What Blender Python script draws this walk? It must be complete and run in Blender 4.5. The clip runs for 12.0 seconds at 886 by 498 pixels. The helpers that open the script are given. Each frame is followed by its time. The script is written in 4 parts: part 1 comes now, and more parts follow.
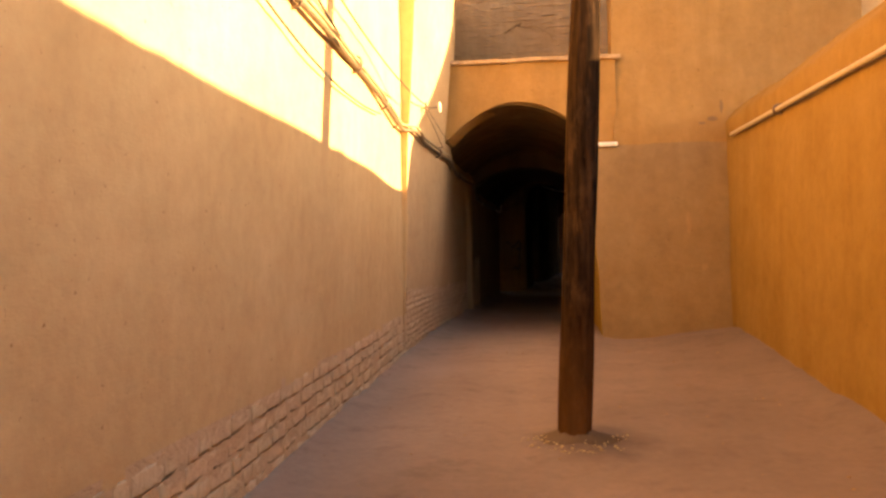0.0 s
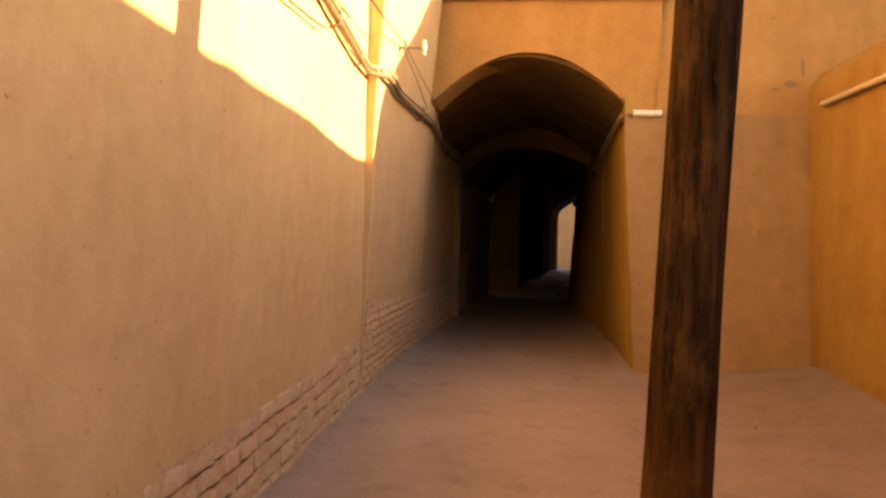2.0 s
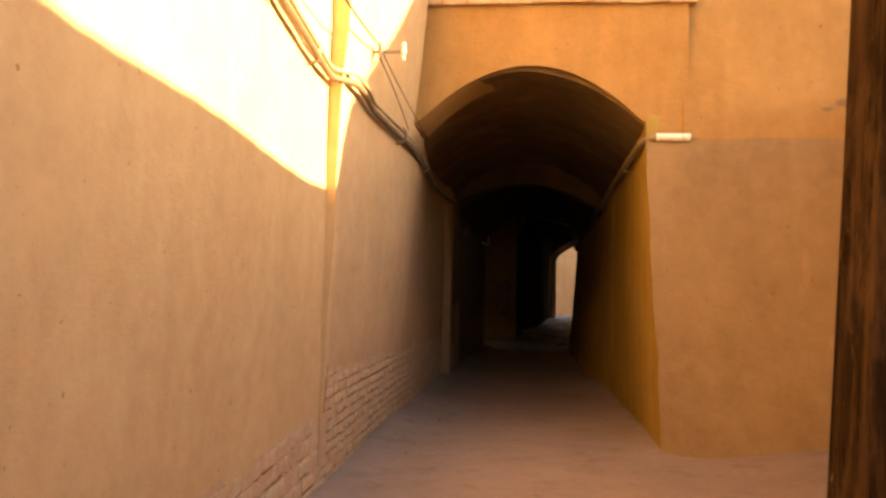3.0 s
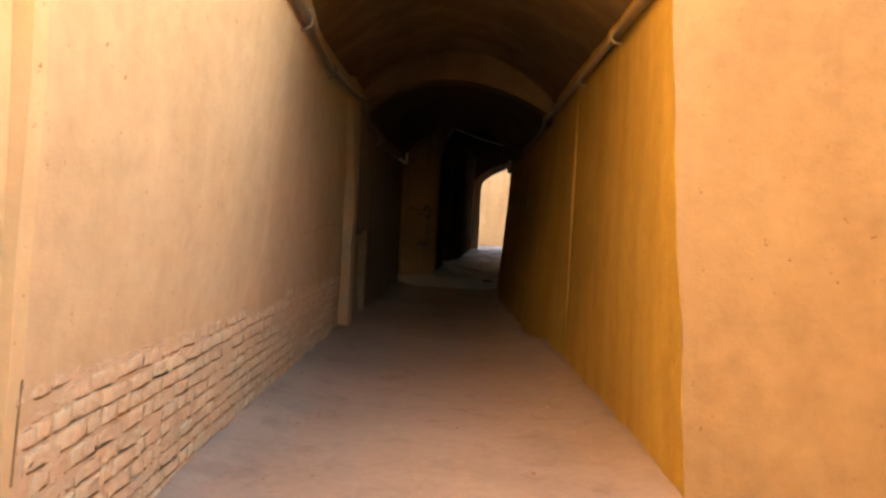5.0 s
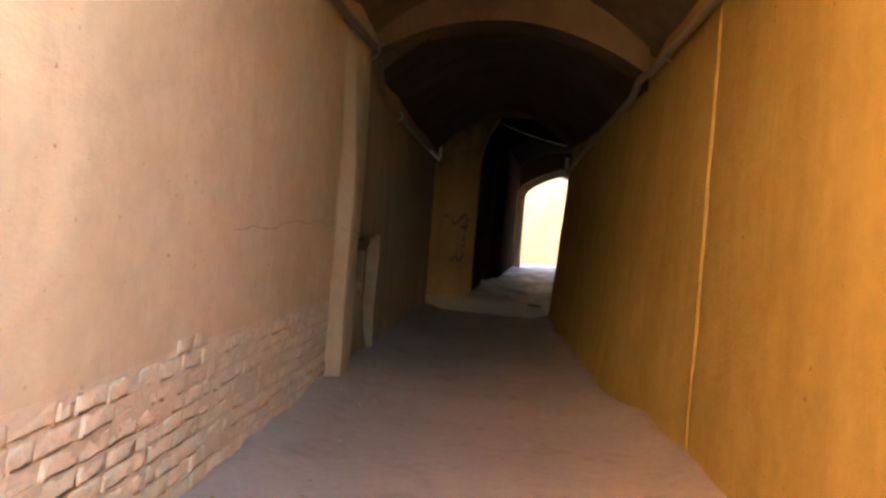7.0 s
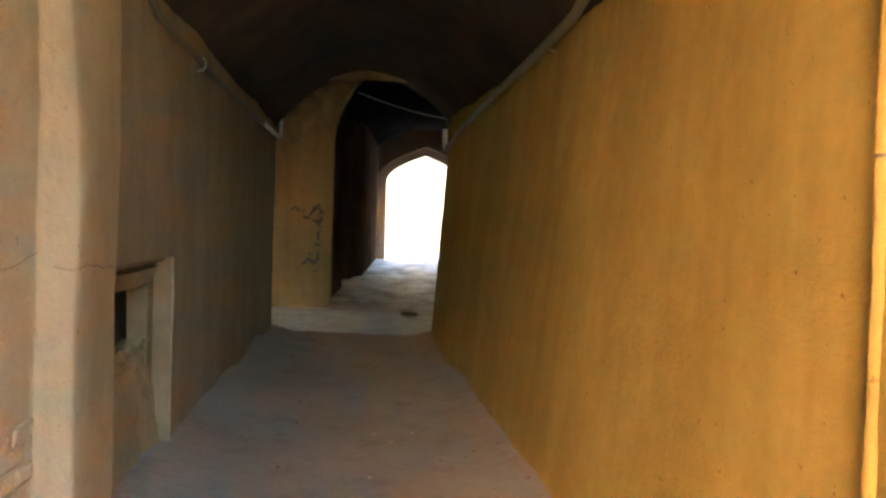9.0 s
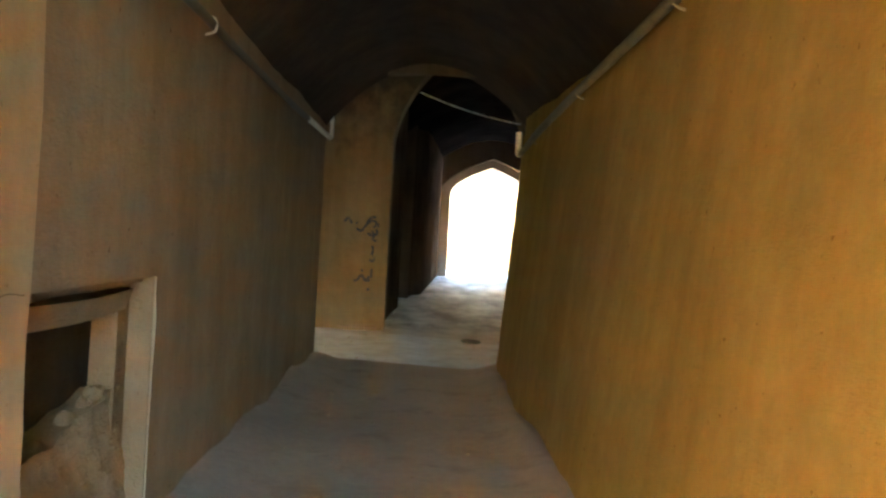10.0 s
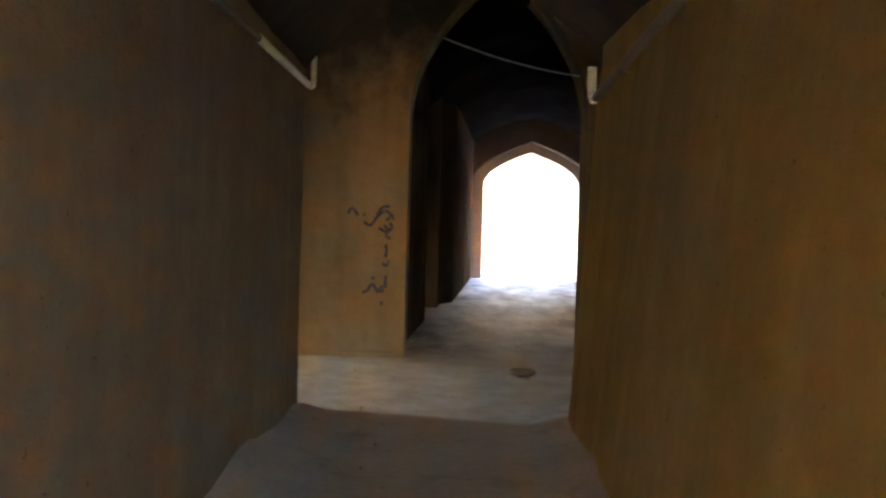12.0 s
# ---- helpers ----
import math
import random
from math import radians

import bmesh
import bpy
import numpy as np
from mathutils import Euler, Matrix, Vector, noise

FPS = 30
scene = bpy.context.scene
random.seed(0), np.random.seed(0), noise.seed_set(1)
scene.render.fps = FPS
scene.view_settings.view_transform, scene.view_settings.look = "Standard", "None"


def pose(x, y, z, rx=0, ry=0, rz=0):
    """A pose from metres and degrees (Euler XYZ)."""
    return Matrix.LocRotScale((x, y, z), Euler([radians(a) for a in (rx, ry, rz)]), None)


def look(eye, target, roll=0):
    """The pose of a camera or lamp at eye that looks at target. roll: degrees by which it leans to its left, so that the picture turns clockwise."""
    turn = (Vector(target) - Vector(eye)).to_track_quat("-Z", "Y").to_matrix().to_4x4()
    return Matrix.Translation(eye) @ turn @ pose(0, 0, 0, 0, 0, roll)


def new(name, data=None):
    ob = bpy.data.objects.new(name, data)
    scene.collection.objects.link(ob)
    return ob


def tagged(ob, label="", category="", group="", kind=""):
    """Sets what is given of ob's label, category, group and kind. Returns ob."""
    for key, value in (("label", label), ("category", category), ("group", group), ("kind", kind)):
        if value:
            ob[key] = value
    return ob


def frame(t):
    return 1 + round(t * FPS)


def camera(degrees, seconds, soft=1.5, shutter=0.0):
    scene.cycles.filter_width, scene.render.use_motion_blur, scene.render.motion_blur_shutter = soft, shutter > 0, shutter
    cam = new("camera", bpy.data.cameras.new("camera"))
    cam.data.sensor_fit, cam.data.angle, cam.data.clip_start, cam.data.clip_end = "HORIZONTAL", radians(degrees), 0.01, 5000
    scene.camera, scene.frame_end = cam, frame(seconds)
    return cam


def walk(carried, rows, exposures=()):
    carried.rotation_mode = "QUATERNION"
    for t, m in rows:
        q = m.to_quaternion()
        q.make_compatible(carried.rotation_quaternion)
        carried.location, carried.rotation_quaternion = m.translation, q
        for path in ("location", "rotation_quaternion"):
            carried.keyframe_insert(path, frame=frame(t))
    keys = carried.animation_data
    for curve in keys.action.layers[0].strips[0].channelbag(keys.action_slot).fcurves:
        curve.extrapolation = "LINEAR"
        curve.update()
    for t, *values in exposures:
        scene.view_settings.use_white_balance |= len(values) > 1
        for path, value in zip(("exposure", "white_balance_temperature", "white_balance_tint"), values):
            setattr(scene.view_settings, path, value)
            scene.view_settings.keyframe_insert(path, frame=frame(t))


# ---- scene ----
cam = camera(55.0, 12.0, soft=2.7)
PATH = [
    (0, (0.618, 2.156, 1.181), (0.335, 4.135, 1.202), -0.9),
    (0.5, (0.577, 2.877, 1.215), (0.275, 4.853, 1.265), -0.3),
    (1, (0.448, 3.735, 1.285), (0.228, 5.723, 1.334), 1.6),
    (1.5, (0.33, 4.428, 1.23), (0.038, 6.403, 1.35), -0.5),
    (2, (0.221, 5.297, 1.296), (-0.025, 7.282, 1.291), 1.3),
    (2.5, (0.157, 6.075, 1.248), (0.001, 8.068, 1.299), -0.1),
    (3, (0.114, 6.89, 1.338), (-0.123, 8.873, 1.44), 1.4),
    (3.5, (0.064, 7.599, 1.388), (-0.083, 9.594, 1.39), 0.4),
    (5.5, (-0.06, 10.945, 1.337), (-0.091, 12.943, 1.272), 3.2),
    (6, (-0.058, 11.764, 1.295), (-0.104, 13.764, 1.301), 2.7),
    (6.5, (-0.131, 12.578, 1.231), (-0.262, 14.574, 1.22), 4.5),
    (8.5, (-0.215, 15.765, 1.388), (-0.228, 17.763, 1.324), 3.4),
    (9, (-0.253, 16.512, 1.429), (-0.05, 18.501, 1.376), 1.7),
    (9.5, (-0.177, 17.219, 1.404), (-0.039, 19.212, 1.316), 2.7),
    (10, (-0.186, 17.975, 1.437), (-0.131, 19.974, 1.415), 3.3),
    (10.5, (-0.157, 18.706, 1.413), (-0.21, 20.704, 1.483), -0.4),
    (11, (-0.233, 19.381, 1.404), (-0.245, 21.381, 1.433), 3.0),
    (11.5, (-0.195, 20.311, 1.351), (-0.163, 22.31, 1.358), 1.4),
    (12, (-0.164, 21.119, 1.39), (-0.182, 23.119, 1.362), 1.6),
]
STOPS = [(0, 2.51, 10300, 24), (1, 2.35, 10300, 24), (2, 2.48, 10300, 24), (3, 2.78, 10000, 22), (3.5, 2.95, 9700, 22), (5.5, 4.4, 8050, 9), (6.5, 5.0, 7150, 9), (8.5, 6.47, 5950, 0), (9.5, 6.98, 5750, -10), (10, 7.18, 5800, -9), (10.5, 7.28, 5800, -4), (12, 7.2, 5750, 4)]
walk(cam, [(t, look(eye, aim, roll)) for t, eye, aim, roll in PATH], STOPS)

# ---- sky and sun: a low sun from the east, 14 degrees up ----
SUN_UP = 14.2
world = bpy.data.worlds.new("sky")
world.use_nodes = True
scene.world = world
back = world.node_tree.nodes["Background"]
air = world.node_tree.nodes.new("ShaderNodeTexSky")
air.sky_type, air.sun_disc = "NISHITA", False
air.sun_elevation, air.sun_rotation = radians(SUN_UP), radians(90)
world.node_tree.links.new(air.outputs[0], back.inputs[0])
back.inputs[1].default_value = 0.12
sun = new("sun", bpy.data.lights.new("sun", "SUN"))
sun.data.energy, sun.data.angle, sun.data.color = 5.0, radians(0.55), (1.0, 0.82, 0.52)
sun.matrix_world = look((math.cos(radians(SUN_UP)) * 20, 0, math.sin(radians(SUN_UP)) * 20), (0, 0, 0))


# ---- materials ----
def shader(name):
    m = bpy.data.materials.new(name)
    m.use_nodes = True
    return m, m.node_tree.nodes, m.node_tree.links, m.node_tree.nodes["Principled BSDF"]


def texture(n, l, kind, scale, stretch=(1, 1, 1), detail=4.0, rough=0.6):
    co = n.new("ShaderNodeTexCoord")
    mp = n.new("ShaderNodeMapping")
    mp.inputs["Scale"].default_value = stretch
    l.new(co.outputs["Object"], mp.inputs["Vector"])
    t = n.new("ShaderNodeTexNoise" if kind == "noise" else "ShaderNodeTexVoronoi")
    t.inputs["Scale"].default_value = scale
    if kind == "noise":
        t.inputs["Detail"].default_value, t.inputs["Roughness"].default_value = detail, rough
    l.new(mp.outputs[0], t.inputs["Vector"])
    return t.outputs[0]


def ramp(n, l, socket, *stops):
    r = n.new("ShaderNodeValToRGB")
    while len(r.color_ramp.elements) < len(stops):
        r.color_ramp.elements.new(0.5)
    for e, (at, c) in zip(r.color_ramp.elements, stops):
        e.position, e.color = at, (*c, 1) if isinstance(c, tuple) else (c, c, c, 1)
    l.new(socket, r.inputs[0])
    return r.outputs[0]


def blend(n, l, kind, fac, a, b):
    m = n.new("ShaderNodeMix")
    m.data_type, m.blend_type = "RGBA", kind
    for key, v in (("Factor", fac), ("A", a), ("B", b)):
        s = [i for i in m.inputs if i.name == key and i.enabled][0]
        if isinstance(v, (int, float)):
            s.default_value = v
        elif isinstance(v, tuple):
            s.default_value = (*v, 1)
        else:
            l.new(v, s)
    return [o for o in m.outputs if o.enabled][0]


def ranged(n, l, socket, a, b):
    r = n.new("ShaderNodeMapRange")
    r.inputs[1].default_value, r.inputs[2].default_value = a, b
    l.new(socket, r.inputs[0])
    return r.outputs[0]


def bump(n, l, bsdf, strength, *heights):
    normal = None
    for h, dist in heights:
        b = n.new("ShaderNodeBump")
        b.inputs["Strength"].default_value, b.inputs["Distance"].default_value = strength, dist
        l.new(h, b.inputs["Height"])
        if normal:
            l.new(normal, b.inputs["Normal"])
        normal = b.outputs[0]
    l.new(normal, bsdf.inputs["Normal"])


def mud(name, low, high, straw=0.5, streaks=0.25, depth=1.0, rough=0.95, spec=0.06):
    """Straw-and-mud plaster: clouds, rain streaks, straw flecks and pits."""
    m, n, l, bsdf = shader(name)
    clouds = texture(n, l, "noise", 0.9, detail=5)
    colour = ramp(n, l, clouds, (0.32, low), (0.68, high))
    mid = texture(n, l, "noise", 7, detail=6, rough=0.7)
    colour = blend(n, l, "OVERLAY", 0.35, colour, ramp(n, l, mid, (0.3, 0.36), (0.7, 0.62)))
    drip = texture(n, l, "noise", 3.2, (1, 1, 0.12), detail=3)
    colour = blend(n, l, "MULTIPLY", streaks, colour, ramp(n, l, drip, (0.42, (0.55, 0.5, 0.46)), (0.6, (1, 1, 1))))
    fleck = texture(n, l, "noise", 60, (1, 0.35, 1.4), detail=2)
    colour = blend(n, l, "MIX", ramp(n, l, fleck, (0.7, 0.0), (0.78, 0.5 * straw)), colour, tuple(min(1, c * 1.35) for c in high))
    pits = texture(n, l, "noise", 24, detail=3)
    holes = ramp(n, l, pits, (0.27, 0.75), (0.31, 0.0))
    colour = blend(n, l, "MULTIPLY", holes, colour, (0.45, 0.36, 0.3))
    l.new(colour, bsdf.inputs["Base Color"])
    bsdf.inputs["Roughness"].default_value = rough
    bsdf.inputs["Specular IOR Level"].default_value = spec
    bump(n, l, bsdf, 0.5, (texture(n, l, "noise", 5, detail=5), 0.03 * depth), (fleck, 0.006 * depth), (pits, 0.012 * depth))
    return m


def shade_blotched(m):
    """Shade painted on the plaster as dark blotches, more of them high up."""
    n, l = m.node_tree.nodes, m.node_tree.links
    bsdf = n["Principled BSDF"]
    paint = bsdf.inputs["Base Color"].links[0].from_socket
    co = n.new("ShaderNodeTexCoord")
    cut = n.new("ShaderNodeSeparateXYZ")
    l.new(co.outputs["Object"], cut.inputs[0])
    lift = n.new("ShaderNodeMath")
    lift.operation = "MULTIPLY_ADD"
    l.new(cut.outputs[2], lift.inputs[0])
    lift.inputs[1].default_value = 0.2
    l.new(texture(n, l, "noise", 1.1, (1, 1, 0.8), detail=6, rough=0.6), lift.inputs[2])
    shade_mask = ramp(n, l, ranged(n, l, lift.outputs[0], 0.6, 1.4), (0.62, 0.0), (0.82, 0.8))
    l.new(blend(n, l, "MIX", shade_mask, paint, (0.05, 0.036, 0.024)), bsdf.inputs["Base Color"])
    return m


PLASTER = mud("tan_straw_plaster", (0.523, 0.358, 0.196), (0.593, 0.423, 0.242), straw=0.35, streaks=0.05, depth=0.4)
GREYTAN = mud("grey_tan_straw_plaster", (0.474, 0.33, 0.192), (0.538, 0.384, 0.237), straw=0.35, streaks=0.08, depth=0.45)
OCHRE = mud("ochre_plaster", (0.257, 0.148, 0.0503), (0.312, 0.188, 0.0724), straw=0.25, streaks=0.14, depth=0.6)
# Brighter copy of the ochre, making up for light the tunnel wall lacks.
OCHRE_LIFTED = mud("brightened_ochre_plaster", (0.375, 0.233, 0.0618), (0.431, 0.275, 0.0841), straw=0.2, streaks=0.24, depth=0.9)
UMBER = mud("grey_brown_plaster", (0.308, 0.211, 0.134), (0.371, 0.263, 0.172), straw=0.3, streaks=0.24, depth=0.9)
# Shade of the far vaults put into the colour, near black.
SHADE_BLACK = mud("shade_black_plaster", (0.0108, 0.0078, 0.006), (0.03, 0.021, 0.015), straw=0.1, spec=0.0)
PIER = shade_blotched(mud("brown_ochre_plaster", (0.269, 0.179, 0.0851), (0.35, 0.241, 0.123), streaks=0.3))
# Extra orange stands in for warm light bounced onto the far wall.
BOUNCE_WARM = mud("bounce_warm_plaster", (0.63, 0.375, 0.195), (0.675, 0.42, 0.232))
# Darkness of the rear vault and niche, set as the plaster's own colour.
SHADE_DEEP = mud("deep_shade_red_brown_plaster", (0.072, 0.0469, 0.0299), (0.115, 0.0756, 0.0476), straw=0.2)
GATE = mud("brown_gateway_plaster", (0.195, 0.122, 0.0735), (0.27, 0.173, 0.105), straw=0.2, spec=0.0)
# Light on the gateway's inner reveals, painted as a paler plaster.
LIT_JAMB = mud("lit_jamb_plaster", (0.65, 0.468, 0.312), (0.78, 0.585, 0.403), straw=0.2, spec=0.0)
# Passage walls coloured dark to imitate the missing light.
SHADE_BROWN = mud("shade_brown_passage_plaster", (0.0748, 0.049, 0.0313), (0.136, 0.0898, 0.0598), straw=0.2, streaks=0.5, spec=0.0)
PINK = mud("pale_pink_plaster", (0.253, 0.163, 0.0866), (0.312, 0.21, 0.116), straw=0.5, streaks=0.12, depth=0.8)
ROSY = mud("warm_tan_plaster", (0.319, 0.18, 0.0716), (0.374, 0.222, 0.0963), straw=0.5, streaks=0.2, depth=1.0)
SMEAR = mud("newer_plaster_smear", (0.319, 0.204, 0.109), (0.366, 0.24, 0.131))
FILL = mud("pale_crumbled_mud", (0.312, 0.207, 0.121), (0.406, 0.279, 0.168), depth=2.4)
# Vault and rib tones lowered to imitate the dark inside the tunnel.
SHADE_MID = mud("mid_shade_vault_plaster", (0.136, 0.0902, 0.0495), (0.212, 0.143, 0.0788), straw=0.2, streaks=0.4)
SHADE_RIB = mud("shade_toned_rib_plaster", (0.115, 0.08, 0.048), (0.175, 0.122, 0.072), straw=0.2, streaks=0.4)
MORTAR = mud("earth_mortar", (0.211, 0.137, 0.0779), (0.281, 0.186, 0.109), depth=1.6)
RUBBLE = mud("crumbled_mud", (0.281, 0.186, 0.106), (0.39, 0.265, 0.156), depth=2.0)
SOIL = mud("loose_soil", (0.1, 0.07, 0.05), (0.165, 0.115, 0.08), straw=0.2, depth=2.5)
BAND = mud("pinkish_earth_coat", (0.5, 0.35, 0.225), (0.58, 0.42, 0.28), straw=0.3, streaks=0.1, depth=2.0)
CLAY = mud("raw_mud_brick", (0.41, 0.272, 0.168), (0.539, 0.37, 0.231), depth=1.8)


def brick_clay(name, tones):
    m, n, l, bsdf = shader(name)
    info = n.new("ShaderNodeObjectInfo")
    isle = n.new("ShaderNodeNewGeometry")
    both = n.new("ShaderNodeMath")
    both.operation = "ADD"
    l.new(info.outputs["Random"], both.inputs[0])
    l.new(isle.outputs["Random Per Island"], both.inputs[1])
    wrap = n.new("ShaderNodeMath")
    wrap.operation = "FRACT"
    l.new(both.outputs[0], wrap.inputs[0])
    colour = ramp(n, l, wrap.outputs[0], *[(i / (len(tones) - 1), c) for i, c in enumerate(tones)])
    def speckle(scale, detail):
        t = n.new("ShaderNodeTexNoise")
        t.inputs["Scale"].default_value, t.inputs["Detail"].default_value, t.inputs["Roughness"].default_value = scale, detail, 0.65
        l.new(isle.outputs["Position"], t.inputs["Vector"])
        return t.outputs[0]

    smear, lumps, grain = speckle(6, 6), speckle(24, 4), speckle(90, 3)
    colour = blend(n, l, "MIX", ramp(n, l, smear, (0.42, 0.0), (0.6, 0.8)), colour, tuple(min(0.82, c * 1.08) for c in tones[1]))
    colour = blend(n, l, "OVERLAY", 0.3, colour, ramp(n, l, lumps, (0.3, 0.36), (0.7, 0.66)))
    l.new(colour, bsdf.inputs["Base Color"])
    bsdf.inputs["Roughness"].default_value = 0.95
    bsdf.inputs["Specular IOR Level"].default_value = 0.1
    bump(n, l, bsdf, 0.5, (smear, 0.035), (lumps, 0.016), (grain, 0.003))
    return m


BRICK = brick_clay("worn_brick", [(0.54, 0.39, 0.26), (0.57, 0.415, 0.27), (0.51, 0.36, 0.24), (0.58, 0.43, 0.275), (0.545, 0.385, 0.265)])
COPING = brick_clay("coping_brick_clay", [(0.4, 0.27, 0.17), (0.48, 0.33, 0.21), (0.36, 0.24, 0.16)])


def earth(name):
    """Trodden earth; skylight on the crossing is painted pale grey and damp-dark patches lie past it."""
    m, n, l, bsdf = shader(name)
    co = n.new("ShaderNodeTexCoord")
    cut = n.new("ShaderNodeSeparateXYZ")
    l.new(co.outputs["Object"], cut.inputs[0])
    big = texture(n, l, "noise", 0.8, detail=6)
    colour = ramp(n, l, big, (0.3, (0.3, 0.21, 0.165)), (0.7, (0.375, 0.268, 0.215)))
    # yard earth redder; dust along the wall and tunnel paled to imitate more light
    red = ramp(n, l, big, (0.3, (0.178, 0.124, 0.098)), (0.7, (0.232, 0.164, 0.13)))
    edge = n.new("ShaderNodeMath")
    edge.operation = "MULTIPLY_ADD"
    l.new(texture(n, l, "noise", 1.7, detail=4), edge.inputs[0])
    edge.inputs[1].default_value = 5.0
    aside = n.new("ShaderNodeMath")
    aside.operation = "MULTIPLY_ADD"
    l.new(cut.outputs[0], aside.inputs[0])
    aside.inputs[1].default_value = -3.5
    l.new(cut.outputs[1], aside.inputs[2])
    l.new(aside.outputs[0], edge.inputs[2])
    colour = blend(n, l, "MIX", ramp(n, l, ranged(n, l, edge.outputs[0], 8.0, 18.0), (0.0, 0.0), (1.0, 1.0)), red, colour)
    # soil dug over and trodden about the pole's foot
    off = n.new("ShaderNodeVectorMath")
    off.operation = "DISTANCE"
    l.new(co.outputs["Object"], off.inputs[0])
    off.inputs[1].default_value = (0.8, 8.36, -0.2)
    dug = n.new("ShaderNodeMath")
    dug.operation = "MULTIPLY_ADD"
    l.new(texture(n, l, "noise", 4.5, detail=5, rough=0.65), dug.inputs[0])
    dug.inputs[1].default_value = 0.55
    l.new(off.outputs["Value"], dug.inputs[2])
    colour = blend(n, l, "MULTIPLY", ramp(n, l, ranged(n, l, dug.outputs[0], 0.35, 0.85), (0.0, 0.8), (1.0, 0.0)), colour, (0.42, 0.39, 0.37))
    fine = texture(n, l, "noise", 14, detail=7, rough=0.75)
    colour = blend(n, l, "OVERLAY", 0.3, colour, ramp(n, l, fine, (0.3, 0.3), (0.7, 0.66)))
    spots = texture(n, l, "noise", 3.1, detail=4, rough=0.65)
    colour = blend(n, l, "MULTIPLY", 0.4, colour, ramp(n, l, spots, (0.3, (0.55, 0.5, 0.48)), (0.46, (1, 1, 1))))
    wav = n.new("ShaderNodeMath")
    wav.operation = "MULTIPLY_ADD"
    l.new(big, wav.inputs[0])
    wav.inputs[1].default_value = 0.35
    l.new(cut.outputs[1], wav.inputs[2])
    # skylight across the side lane and passage, painted as pale bluish floor
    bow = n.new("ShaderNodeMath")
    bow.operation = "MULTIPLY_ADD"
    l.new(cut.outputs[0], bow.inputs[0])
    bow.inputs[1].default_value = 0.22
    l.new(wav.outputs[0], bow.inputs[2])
    sky_strip = ramp(n, l, ranged(n, l, bow.outputs[0], 27.0, 32.0), (0.15, 0.0), (0.17, 1.0), (0.6, 1.0), (0.68, 0.45), (1.0, 0.75))
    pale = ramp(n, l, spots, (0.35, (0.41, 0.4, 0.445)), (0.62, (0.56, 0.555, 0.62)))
    colour = blend(n, l, "MIX", sky_strip, colour, pale)
    damp = texture(n, l, "noise", 1.5, (1, 0.55, 1), detail=7, rough=0.68)
    damp = ramp(n, l, damp, (0.4, (0.36, 0.34, 0.35)), (0.58, (1, 1, 1)))
    colour = blend(n, l, "MULTIPLY", ramp(n, l, ranged(n, l, wav.outputs[0], 30.5, 31.5), (0.0, 0.0), (1.0, 1.0)), colour, damp)
    l.new(colour, bsdf.inputs["Base Color"])
    sheen = ramp(n, l, ranged(n, l, cut.outputs[1], 27.0, 36.0), (0.0, 0.9), (0.6, 0.62))
    l.new(sheen, bsdf.inputs["Roughness"])
    bsdf.inputs["Specular IOR Level"].default_value = 0.35
    bump(n, l, bsdf, 0.5, (spots, 0.014), (fine, 0.008))
    return m


EARTH = earth("trodden_earth")


def wood(name, dark, light, scale=1.0):
    m, n, l, bsdf = shader(name)
    grain = texture(n, l, "noise", 26 * scale, (1, 1, 0.06), detail=6, rough=0.7)
    colour = ramp(n, l, grain, (0.4, dark), (0.62, light))
    blot = texture(n, l, "noise", 4, (1, 1, 0.4), detail=5)
    colour = blend(n, l, "MULTIPLY", 0.6, colour, ramp(n, l, blot, (0.4, (0.3, 0.28, 0.27)), (0.65, (1.0, 0.95, 0.9))))
    rust = texture(n, l, "noise", 9, (1, 1, 0.35), detail=6, rough=0.7)
    colour = blend(n, l, "MIX", ramp(n, l, rust, (0.52, 0.0), (0.68, 0.55)), colour, tuple(c * 1.5 for c in light))
    chips = texture(n, l, "noise", 38, (1, 1, 0.09), detail=5, rough=0.75)
    colour = blend(n, l, "MULTIPLY", ramp(n, l, chips, (0.34, 0.9), (0.44, 0.0)), colour, (0.18, 0.16, 0.15))
    flake = texture(n, l, "noise", 55, (1, 1, 0.3), detail=4, rough=0.7)
    colour = blend(n, l, "MIX", ramp(n, l, flake, (0.66, 0.0), (0.74, 0.45)), colour, (0.26, 0.17, 0.1))
    co = n.new("ShaderNodeTexCoord")
    cut = n.new("ShaderNodeSeparateXYZ")
    l.new(co.outputs["Object"], cut.inputs[0])
    high = n.new("ShaderNodeMath")
    high.operation = "MULTIPLY_ADD"
    l.new(rust, high.inputs[0])
    high.inputs[1].default_value = -0.9
    l.new(cut.outputs[2], high.inputs[2])
    colour = blend(n, l, "MIX", ramp(n, l, ranged(n, l, high.outputs[0], -0.45, 0.6), (0.0, 0.75), (1.0, 0.0)), colour, (0.13, 0.058, 0.022))
    l.new(colour, bsdf.inputs["Base Color"])
    bsdf.inputs["Roughness"].default_value = 1.0
    bsdf.inputs["Specular IOR Level"].default_value = 0.0
    bump(n, l, bsdf, 0.7, (grain, 0.012), (chips, 0.008))
    return m


TARRED = wood("weathered_pole_wood", (0.018, 0.012, 0.009), (0.062, 0.036, 0.022))


